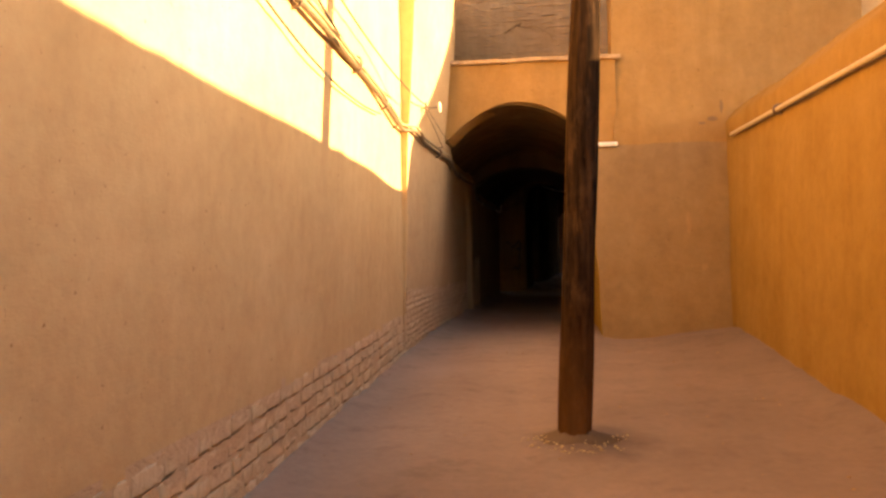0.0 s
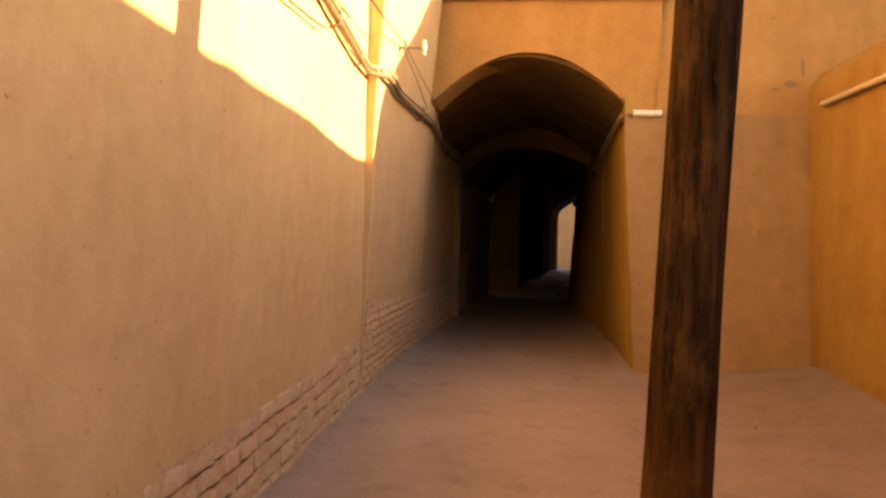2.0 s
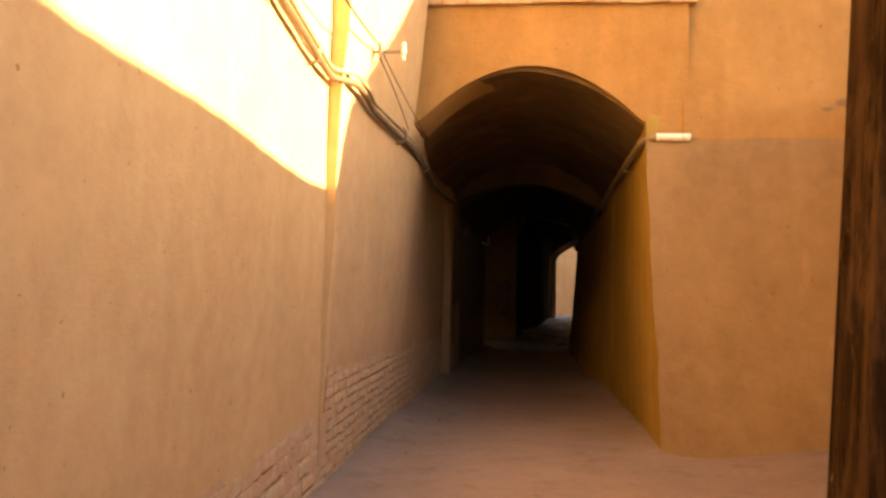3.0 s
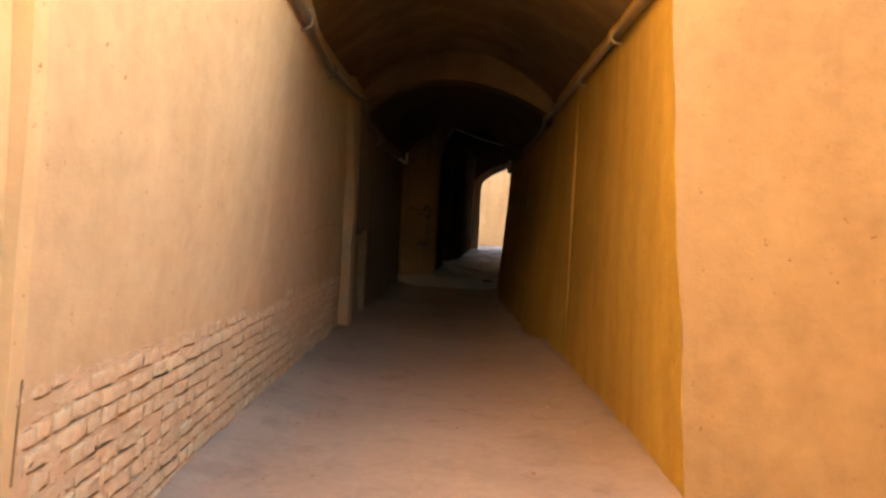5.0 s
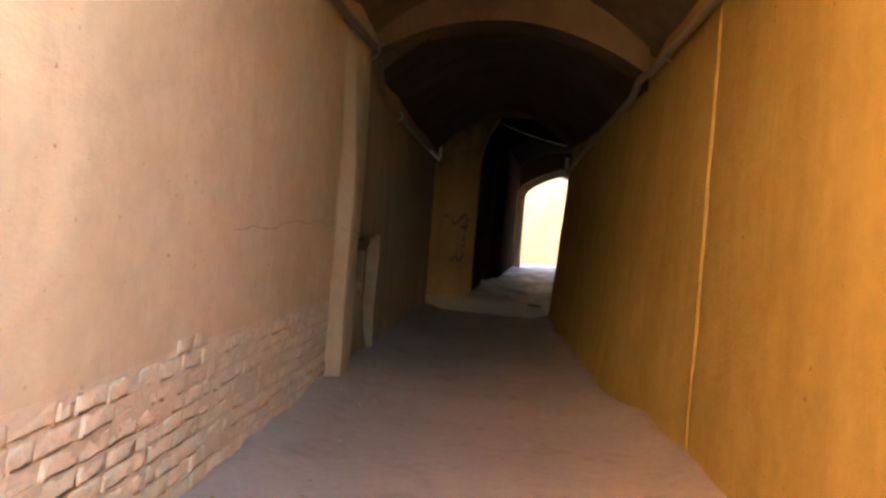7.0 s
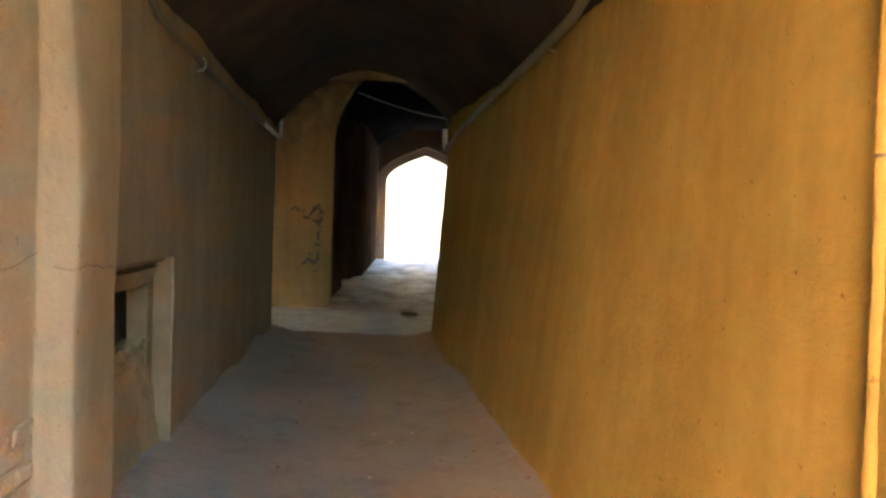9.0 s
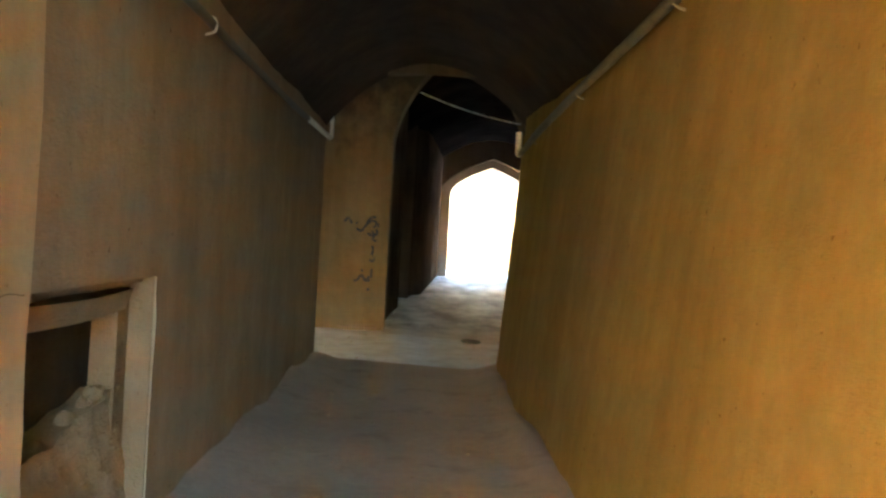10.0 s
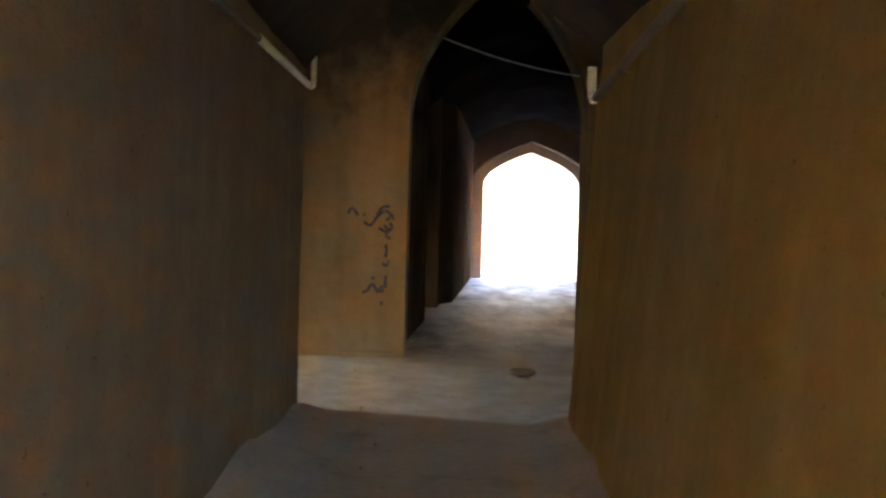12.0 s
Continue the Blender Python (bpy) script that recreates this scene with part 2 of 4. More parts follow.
def painted(name, colour, rough=0.5, metal=0.0, wear=(0.3, 0.22, 0.15)):
    m, n, l, bsdf = shader(name)
    dirt = texture(n, l, "noise", 14, detail=6, rough=0.7)
    l.new(blend(n, l, "MIX", ramp(n, l, dirt, (0.48, 0.0), (0.72, 0.7)), colour, wear), bsdf.inputs["Base Color"])
    bsdf.inputs["Roughness"].default_value, bsdf.inputs["Metallic"].default_value = rough, metal
    bump(n, l, bsdf, 0.3, (dirt, 0.004))
    return m


CREAM = painted("cream_pipe_paint", (0.5, 0.41, 0.29))
TANPIPE = painted("dusty_tan_pipe_paint", (0.4, 0.3, 0.18), wear=(0.25, 0.17, 0.1))
WHITE = painted("white_pipe_paint", (0.8, 0.75, 0.66), 0.45)
DUSTY = painted("dusty_pipe_metal", (0.12, 0.085, 0.052), 0.6, wear=(0.2, 0.14, 0.085))
BROWNPIPE = painted("brown_pipe_paint", (0.25, 0.18, 0.1), wear=(0.15, 0.1, 0.06))
STEEL = painted("rusty_steel", (0.2, 0.15, 0.11), 0.6, 0.3, (0.25, 0.1, 0.04))
CHINA = painted("white_porcelain", (0.55, 0.5, 0.43), 0.25)
RUBBER = painted("black_cable", (0.016, 0.012, 0.01), 0.7, wear=(0.035, 0.026, 0.02))
INK = painted("faded_blue_black_paint", (0.06, 0.058, 0.068), 0.8, wear=(0.24, 0.17, 0.1))
PEBBLE = mud("pale_pebble", (0.34, 0.26, 0.16), (0.52, 0.41, 0.26))


# ---- shaping ----
def ease(a, b, t):
    t = min(1, max(0, (t - a) / (b - a)))
    return t * t * (3 - 2 * t)


def line(t, *stops):
    for (a, va), (b, vb) in zip(stops, stops[1:]):
        if t <= b:
            return va + (vb - va) * max(0, (t - a)) / (b - a)
    return stops[-1][1]


def rough(x, y, z, size=1.0):
    v = Vector((x, y, z))
    return size * (0.016 * noise.noise(v * 0.9) + 0.009 * noise.noise(v * 2.7) + 0.003 * noise.noise(v * 9))


def steps(a, b, size):
    k = max(1, round((b - a) / size))
    return [a + (b - a) * i / k for i in range(k + 1)]


def slab(bm, us, vs, front, rear):
    """A closed, thick sheet: a front grid and a rear grid, joined round the rim."""
    f = [[bm.verts.new(front(u, v)) for v in vs] for u in us]
    r = [[bm.verts.new(rear(u, v)) for v in (vs[0], vs[-1])] for u in us]
    m, k = len(us) - 1, len(vs) - 1
    for i in range(m):
        for j in range(k):
            bm.faces.new((f[i][j], f[i + 1][j], f[i + 1][j + 1], f[i][j + 1])).smooth = True
        bm.faces.new((r[i][0], r[i][1], r[i + 1][1], r[i + 1][0]))
        bm.faces.new((f[i][0], r[i][0], r[i + 1][0], f[i + 1][0]))
        bm.faces.new((f[i][k], f[i + 1][k], r[i + 1][1], r[i][1]))
    for i in (0, m):
        bm.faces.new([f[i][j] for j in range(k + 1)] + [r[i][1], r[i][0]])


def finish(name, bm, material, parent=None, label="", normals=True):
    if normals:
        bmesh.ops.recalc_face_normals(bm, faces=bm.faces)
    for e in bm.edges:
        if len(e.link_faces) == 2 and e.calc_face_angle() > 0.75:
            e.smooth = False
    me = bpy.data.meshes.new(name)
    bm.to_mesh(me)
    bm.free()
    for x in material if isinstance(material, (list, tuple)) else (material,):
        me.materials.append(x)
    ob = new(name, me)
    if parent:
        ob.parent = parent
    if label:
        ob["label"] = label
    return ob


def part(name, bm, material, parent, label=""):
    return finish(name, bm, material, parent, label)


def thing(name, label, category, group="", at=(0, 0, 0)):
    ob = new(name)
    ob.matrix_world = pose(*at)
    return tagged(ob, label, category, group)


def structure(ob, label="", category=""):
    return tagged(ob, label, category, kind="structure")


def brick_box(bm, a, b, bevel=0.006):
    made = bmesh.ops.create_cube(bm, size=1)["verts"]
    for v in made:
        v.co = [a[i] + (v.co[i] + 0.5) * (b[i] - a[i]) for i in range(3)]
    if bevel:
        bmesh.ops.bevel(bm, geom=list({e for v in made for e in v.link_edges}), offset=bevel, segments=1, affect="EDGES")


def tube(bm, points, r, sides=10, caps=True):
    """A pipe along the points, with its bends rounded."""
    pts = [Vector(p) for p in points]
    soft = [pts[0]]
    for a, b, c in zip(pts, pts[1:], pts[2:]):
        d1, d2 = (a - b), (c - b)
        k = min(2.2 * r + 0.03, d1.length / 2, d2.length / 2)
        p, q = b + d1.normalized() * k, b + d2.normalized() * k
        soft += [p, (p + 2 * b + q) / 4, q]
    soft.append(pts[-1])
    rings, side = [], None
    for i, p in enumerate(soft):
        way = (soft[min(i + 1, len(soft) - 1)] - soft[max(i - 1, 0)]).normalized()
        if side is None:
            side = way.orthogonal().normalized()
        side = (side - way * side.dot(way)).normalized()
        up = way.cross(side)
        rad = r[i] if isinstance(r, list) else r
        rings.append([bm.verts.new(p + (side * math.cos(t) + up * math.sin(t)) * rad) for t in [2 * math.pi * k / sides for k in range(sides)]])
    for a, b in zip(rings, rings[1:]):
        for k in range(sides):
            bm.faces.new((a[k], a[(k + 1) % sides], b[(k + 1) % sides], b[k])).smooth = True
    if caps:
        bm.faces.new(rings[0])
        bm.faces.new(rings[-1])


# ---- the plan, in metres ----
Y_FACE, Y_RIB, Y_END, Y_PIER, Y_GATE = 14.3, 20.73, 27.7, 30.42, 42.0
WEST_TOP, EAST_TOP = 6.2, 3.1


def floor_z(x, y):
    z = line(y, (-12, -0.74), (Y_FACE, 0.0), (28.5, 0.0), (30.5, 0.05), (42.0, 0.40), (60, 0.40))
    z += 0.15 * ease(1.3, 2.9, x) * ease(9, 14, y) * (1 - ease(15, 17, y))
    return z


def ground_z(x, y):
    z = floor_z(x, y) + 0.02 * noise.noise(Vector((x * 0.7, y * 0.5, 3))) + 0.008 * noise.noise(Vector((x * 3, y * 3, 7)))
    z += 0.05 * math.exp(-((x - 0.68) ** 2 + (y - 8.38) ** 2) / 0.18)
    if y < Y_END:
        heaped = 0.75 + 0.7 * noise.noise(Vector((1, y * 0.9, 5))) + 0.3 * noise.noise(Vector((x * 4, y * 4, 5)))
        far = ease(13.5, 16, y)
        z += (0.075 + 0.045 * far) * heaped * math.exp(-((x - west(y, 0)) / (0.2 + 0.07 * far)) ** 2) + (0.075 + 0.03 * far) * heaped * math.exp(-((x - (east(y, 0) if y > Y_FACE else yard_east(y, 0))) / 0.2) ** 2)
    return z


def west(y, z):
    x = line(y, (-12, -0.70), (7.1, -1.22), (12.45, -1.37), (15, -1.40), (19.7, -1.40), (20.3, -1.36), (25, -1.36), (Y_END + 0.1, -1.32))
    k = 1 - ease(14.7, 18.2, y)
    zc = min(max(z, 0), 3.2)
    x += 0.05 * zc * (1 - ease(9.5, 12.2, y))
    x += ((0.035 * max(z, 0) + 0.03 * max(0, z - 2.7)) * ease(12.5098, 12.5102, y) + 0.055 * zc * ease(12.55, 14.6, y)) * k
    return x


def east(y, z):
    """The tunnel's right wall."""
    base = line(y, (14, 1.145), (15.2, 1.1), (18.6, 1.03), (20.9, 0.75), (25.8, 0.69), (27.4, 0.74), (28.5, 0.74))
    top = line(y, (14, 1.0), (15.5, 1.015), (18.6, 1.03), (20.9, 1.04), (24, 1.0), (27.4, 0.91), (28.5, 0.91))
    return base + (top - base) * min(1, max(0, z) / 2.7)


def yard_east(y, z):
    return line(y, (-12, 3.0), (9, 2.96), (14.3, 2.88)) + 0.02 * min(z, 3)


def face_y(z):
    return Y_FACE + 0.155 * min(z, 4.2)


# ---- ground and floor ----
bm = bmesh.new()
xs = [-14, -6, -3.2] + steps(-2, -1.52, 0.16) + steps(-1.46, -0.8, 0.06) + steps(-0.65, 0.35, 0.17) + steps(0.42, 1.2, 0.06) + steps(1.35, 3.4, 0.16) + [4.5, 8, 14]
rows = [[bm.verts.new((x, y, ground_z(x, y))) for y in steps(-12, 60, 0.24)] for x in xs]
for a, b in zip(rows, rows[1:]):
    for j in range(len(a) - 1):
        bm.faces.new((a[j], b[j], b[j + 1], a[j + 1])).smooth = True
structure(finish("floor", bm, EARTH), "trodden earth lane floor with dust, stains and painted-in skylight", "floor")
bm = bmesh.new()
bmesh.ops.create_grid(bm, x_segments=2, y_segments=2, size=3000)
for v in bm.verts:
    v.co.z = -0.95
structure(finish("ground", bm, EARTH), "bare dusty earth stretching to the horizon", "ground")


# ---- west wall: the yard's and the tunnel's, with its niche ----
def band(y):
    """Height of the bare brick foot of the wall above the floor."""
    low = line(y, (5, 0.6), (12, 0.55)) + 0.03 * noise.noise(Vector((y * 1.3, 0, 5))) + 0.02 * noise.noise(Vector((y * 5, 0, 9)))
    high = line(y, (12.6, 0.83), (15.5, 0.76)) + 0.03 * noise.noise(Vector((y * 1.1, 2, 5))) + 0.025 * noise.noise(Vector((y * 6, 2, 9)))
    return line(y, (12.6, low), (12.66, high), (19.7, high - 0.04), (19.72, -0.4))


def calm(y, z):
    """The wall is truer at its brick foot than above."""
    return 0.2 + 0.8 * ease(0, 0.5, z - floor_z(-1.3, y) - max(band(y), 0))


def west_front(y, z):
    f = floor_z(-1.3, y)
    d = rough(-1.3, y, z) * calm(y, z)
    d += 0.075 * min(1, max(0, (y - 19.7) / 0.19)) * (1 - ease(19.9, 20.55, y)) * (1 - 0.6 * ease(1.5, 2.7, z))
    if z < f + band(y):
        d -= 0.0022 - 0.004 * noise.noise(Vector((y * 4, z * 6, 4)))
    x = west(y, z) + d
    y -= 0.03 * ease(1.6, 3.0, z) * ease(12.5098, 12.5102, y) * (1 - ease(12.511, 12.57, y))
    return Vector((x, y, z))


def west_piece(name, y0, y1, zs, label, material=PLASTER):
    b = bmesh.new()
    ys = [y for y in steps(y0, y1, 0.09) if not 12.48 < y < 12.54] + ([12.49, 12.5095, 12.5105, 12.53] if y0 < 12.5 < y1 else []) + (steps(19.703, 19.903, 0.02) if y0 < 19.8 < y1 else [])
    slab(b, sorted(ys), zs, lambda y, z: west_front(y, z), lambda y, z: Vector((-2.0, y, z)))
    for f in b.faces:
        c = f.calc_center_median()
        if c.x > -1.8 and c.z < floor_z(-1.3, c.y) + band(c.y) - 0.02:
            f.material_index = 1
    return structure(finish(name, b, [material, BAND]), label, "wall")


wall_yard = west_piece("wall_west_yard", -12, 12.6, steps(-0.8, 0.9, 0.06) + steps(1.05, WEST_TOP, 0.16), "tall tan straw-plaster wall with a bare brick foot")
wall_tunnel = west_piece("wall_west_tunnel", 12.6, 20.59, steps(-0.1, 0.9, 0.06) + steps(1.05, WEST_TOP, 0.16), "grey-tan plaster tunnel wall with a bare brick foot", GREYTAN)
bm = bmesh.new()
slab(bm, steps(20.59, 21.83, 0.1), steps(1.2, 5.4, 0.12), west_front, lambda y, z: Vector((-2.0, y, z)))
slab(bm, steps(21.83, Y_END, 0.1), steps(-0.1, 5.4, 0.12), west_front, lambda y, z: Vector((-2.0, y, z)))
structure(finish("wall_west_niche", bm, UMBER), "brown plaster tunnel wall around a small deep niche", "wall")

# ---- east yard wall ----
bm = bmesh.new()


def crest(y):
    return line(y, (-12, 3.13), (8, 3.14), (12, 3.14), (14.6, 3.22)) + 0.03 * noise.noise(Vector((y * 0.8, 1, 1))) + 0.015 * noise.noise(Vector((y * 4, 1, 1)))


def east_front(y, k):
    z = -0.8 + (crest(y) + 0.8) * min(k, 1)
    x = yard_east(y, z) - rough(3, y, z) + (0.1 * ease(0.96, 1.0, k) if k > 0.96 else 0)
    return Vector((x, y, z))


slab(bm, steps(-12, 14.75, 0.15), steps(0, 0.96, 0.035) + [0.97, 0.98, 0.99, 1.0], east_front, lambda y, k: Vector((3.6, y, -0.8 + (crest(y) + 0.75) * k)))
structure(finish("wall_east", bm, OCHRE), "ochre mud-plastered yard wall with a rounded top", "wall")

# ---- the wall that faces the yard, the tall block on it, and the tunnel's east wall ----
bm = bmesh.new()
slab(bm, steps(1.075, 3.7, 0.15), steps(-0.1, 2.79, 0.1), lambda x, z: Vector((x if x > 1.1 else east(14.35, z) - rough(1, 14.35, z) + 0.002, face_y(z) + rough(x, 14, z, 1.3), z)), lambda x, z: Vector((max(x, 1.3), 15.3, z)))
face_low = structure(finish("wall_face_lower", bm, PINK), "battered pale plaster wall beside the tunnel mouth", "wall")
bm = bmesh.new()
slab(bm, steps(1.35, 4.85, 0.14), steps(2.78, 7.4, 0.15), lambda x, z: Vector((x + 0.01 * noise.noise(Vector((1, 1, z * 3))), face_y(z) - 0.014 + rough(x, 15, z, 1.6), z)), lambda x, z: Vector((x, 15.9, z)))
face_up = structure(finish("wall_face_upper", bm, ROSY), "tall patched pale plaster wall above the ledge", "wall")
bm = bmesh.new()
slab(bm, steps(0, 1, 0.0085), steps(-0.1, 3.0, 0.1), lambda u, z: (lambda y: Vector((east(y, z) - rough(1, y, z), y, z)))(face_y(z) + 0.004 + rough(1.1, 14, z, 1.3) + u * (27.4 - face_y(z))), lambda u, z: Vector((1.75, 14.9 + u * 12.5, z)))
structure(finish("wall_east_tunnel", bm, OCHRE_LIFTED), "ochre plastered tunnel wall, thicker at its foot", "wall")


# ---- arches ----
def parabola(s, a, za, b, zb, rise):
    return Vector((a + (b - a) * s, za + (zb - za) * s + rise * 4 * s * (1 - s)))


def mouth(s):
    return parabola(s, -1.10, 2.93, 1.05, 2.88, 0.58)


bm = bmesh.new()
SS = steps(0, 1, 0.04)
slab(bm, SS, steps(0, 1, 0.12), lambda s, v: (lambda p: Vector((p.x + (-0.03 if s == 0 else 0.06 if s == 1 else 0) , face_y(2.9) + 0.03 + rough(p.x, 12, p.y + v * (4.07 - p.y)) + 0.05 * (p.y + v * (4.07 - p.y) - 2.8), p.y + v * (4.07 - p.y))))(mouth(s)), lambda s, v: (lambda p: Vector((p.x, 15.5, p.y + v * (4.07 - p.y))))(mouth(s)))
slab(bm, steps(1.11, 1.4, 0.1), steps(2.80, 4.07, 0.12), lambda x, z: Vector((x, face_y(2.9) + 0.03 + 0.05 * (z - 2.8) + rough(x, 12, z), z)), lambda x, z: Vector((x, 15.5, z)))
slab(bm, steps(-1.6, -1.13, 0.1), steps(2.93, 4.07, 0.12), lambda x, z: Vector((x, face_y(2.9) + 0.03 + 0.05 * (z - 2.8) + rough(x, 12, z), z)), lambda x, z: Vector((x, 15.5, z)))
arch_wall = structure(finish("wall_arch", bm, ROSY), "tan-orange plaster wall over the round tunnel mouth", "wall")


def vault_piece(name, y0, y1, curve, lift, material, label):
    b = bmesh.new()
    slab(b, steps(0, 1, 0.05), steps(y0, y1, 0.16), lambda s, y: (lambda p: Vector((p.x, y, p.y + rough(p.x, y, 5, 1.2))))(curve(s, y)), lambda s, y: (lambda p: Vector((p.x, y, max(p.y, 3.0) + lift)))(curve(s, y)))
    return structure(finish(name, b, material), label, "ceiling")


def curve_1(s, y):
    return parabola(s, west(y, 2.9) - 0.06, 2.90, east(y, 2.85) + 0.06, 2.86, line(y, (14, 0.57), (21, 0.6)))


def curve_2(s, y):
    return parabola(s, west(y, 2.7) - 0.05, 2.62, 1.09, 2.62, line(y, (20.7, 0.62), (27.7, 0.76)))


vault_piece("ceiling_vault_front", 14.9, Y_RIB + 0.1, curve_1, 0.5, SHADE_MID, "low plastered barrel vault over the tunnel")
vault_piece("ceiling_vault_rear", Y_RIB + 0.3, Y_END, curve_2, 0.5, SHADE_DEEP, "plastered barrel vault over the tunnel, coloured darker for shade")
bm = bmesh.new()


def rib(s):
    return parabola(s, -1.46, 2.74, 0.98, 2.74, 0.39)


slab(bm, SS, [0, 0.5, 1], lambda s, v: (lambda p: Vector((p.x, Y_RIB + rough(p.x, 9, p.y), p.y + v * (4.0 - p.y))))(rib(s)), lambda s, v: (lambda p: Vector((p.x, Y_RIB + 0.42, p.y + v * (4.0 - p.y))))(rib(s)))
structure(finish("ceiling_rib", bm, SHADE_RIB), "plastered arch rib hanging below the vault", "ceiling")
bm = bmesh.new()
brick_box(bm, (-2.0, 15.5, 3.95), (1.75, Y_END, 4.15), 0)
structure(finish("roof_tunnel", bm, CLAY), "flat mud roof over the tunnel", "roof")

# ---- the crossing, the pier with its pointed arch, and the far passage ----


def pointed(x, cx, half, spring, rise):
    return spring + rise * math.sqrt(max(0.0, 1 - abs(x - cx) / half))


def arch_columns(cx, half):
    return [cx - half * math.cos(math.pi * i / 28) for i in range(29)]


def arched_wall(b, x0, x1, foot, top, cx, half, spring, rise, y0, y1, skew=0.0):
    def at(x, z):
        return Vector((x, y0 + skew * x + rough(x, y0, z), z))

    def behind(x, z):
        return Vector((x, y1 + skew * x, z))
    slab(b, steps(x0, cx - half, 0.15), steps(foot, top, 0.15), at, behind)
    slab(b, steps(cx + half, x1, 0.15), steps(foot, top, 0.15), at, behind)
    slab(b, arch_columns(cx, half), steps(0, 1, 0.12), lambda x, v: at(x, pointed(x, cx, half, spring, rise) * (1 - v) + top * v), lambda x, v: behind(x, pointed(x, cx, half, spring, rise) * (1 - v) + top * v))


bm = bmesh.new()
arched_wall(bm, -9.0, 3.2, -0.1, 5.2, 0.33, 0.98, 2.72, 1.68, Y_PIER, Y_PIER + 0.65)
structure(finish("wall_pier", bm, PIER), "tan plaster pier wall with a pointed arch and scrawled paint", "wall")
bm = bmesh.new()
slab(bm, steps(-1.32, -0.76, 0.04), steps(-0.1, 0.13, 0.03), lambda x, z: Vector((x, Y_PIER - 0.03 + (0.03 if z > 0.12 else 0) + rough(x, 3, z, 2.0), z + 0.04 * noise.noise(Vector((x * 4, 1, 1))))), lambda x, z: Vector((x, Y_PIER + 0.1, z)))
structure(finish("pier_plinth", bm, RUBBLE), "crumbled dirty foot of the plaster pier", "trim")
# side lane: its south wall, the closing wall east of the crossing, and the roof over the crossing
bm = bmesh.new()
slab(bm, steps(-9.0, -1.95, 0.4), steps(-0.1, 4.6, 0.3), lambda x, z: Vector((x, Y_END + rough(x, 27, z), z)), lambda x, z: Vector((x, Y_END - 0.5, z)))
# unseen end wall, added to cut the skylight in the lane
slab(bm, steps(27.2, 31.1, 0.3), steps(-0.1, 5.2, 0.3), lambda y, z: Vector((-8.8, y, z)), lambda y, z: Vector((-9.3, y, z)))
structure(finish("wall_side_lane", bm, PLASTER), "tan plaster wall of the side lane, with an unseen light-cutting end wall", "wall")
bm = bmesh.new()
slab(bm, steps(27.0, 31.0, 0.3), steps(-0.1, 5.2, 0.3), lambda y, z: Vector((2.2 + rough(2, y, z), y, z)), lambda y, z: Vector((2.6, y, z)))
slab(bm, steps(1.6, 2.3, 0.3), steps(-0.1, 5.2, 0.3), lambda x, z: Vector((x, 27.5, z)), lambda x, z: Vector((x, 27.1, z)))
structure(finish("wall_crossing_east", bm, PLASTER), "plain plaster wall closing the crossing", "wall")
bm = bmesh.new()
slab(bm, steps(0, 1, 0.1), steps(27.3, 31.0, 0.3), lambda s, y: Vector((-5.5 + 8.1 * s, y, 3.3 + 1.1 * 4 * s * (1 - s) + rough(s, y, 2))), lambda s, y: Vector((-5.5 + 8.1 * s, y, 5.2)))
# unseen flat roof piece, added to dim the crossing
slab(bm, steps(-6.4, -5.5, 0.45), steps(27.3, 31.0, 0.3), lambda x, y: Vector((x, y, 3.3 + rough(x, y, 2))), lambda x, y: Vector((x, y, 3.9)))
structure(finish("ceiling_crossing", bm, SHADE_BLACK), "vault over the crossing, coloured near black for shade, with an unseen light-cutting roof", "ceiling")
bm = bmesh.new()
slab(bm, steps(-2.6, 2.6, 0.3), steps(0, 1, 0.25), lambda x, v: (lambda low: Vector((x, Y_END + 0.02, low + (5.2 - low) * v)))(max(3.25, 3.32 - 0.1 * abs(x))), lambda x, v: Vector((x, Y_END - 0.3, 3.25 + 1.95 * v)))
structure(finish("wall_crossing_south", bm, SHADE_MID), "plain wall over the tunnel's end", "wall")


def lane_w(y):
    return line(y, (31, -0.75), (36, -0.32), (36.3, -0.12), (42, 0.34))


bm = bmesh.new()
slab(bm, steps(31.0, 33.6, 0.3), steps(-0.1, 5, 0.2), lambda y, z: Vector((lane_w(y) + rough(0, y, z), y, z)), lambda y, z: Vector((lane_w(y) - 0.9, y, z)))
slab(bm, steps(33.6, 35.4, 0.3), steps(-0.1, 5, 0.2), lambda y, z: Vector((lane_w(y) - 0.45 + rough(0, y, z), y, z)), lambda y, z: Vector((lane_w(y) - 0.9, y, z)))
slab(bm, steps(35.4, Y_GATE, 0.3), steps(-0.1, 5, 0.2), lambda y, z: Vector((lane_w(y) + rough(0, y, z), y, z)), lambda y, z: Vector((lane_w(y) - 0.9, y, z)))
structure(finish("wall_passage_west", bm, SHADE_BROWN), "plaster passage wall coloured dark for shade, with a shallow recess", "wall")
bm = bmesh.new()
slab(bm, steps(31.0, Y_GATE, 0.3), steps(-0.1, 5, 0.2), lambda y, z: Vector((lane_w(y) + 2.95 + rough(4, y, z), y, z)), lambda y, z: Vector((lane_w(y) + 3.6, y, z)))
structure(finish("wall_passage_east", bm, SHADE_BROWN), "plaster passage wall coloured dark for shade", "wall")
bm = bmesh.new()
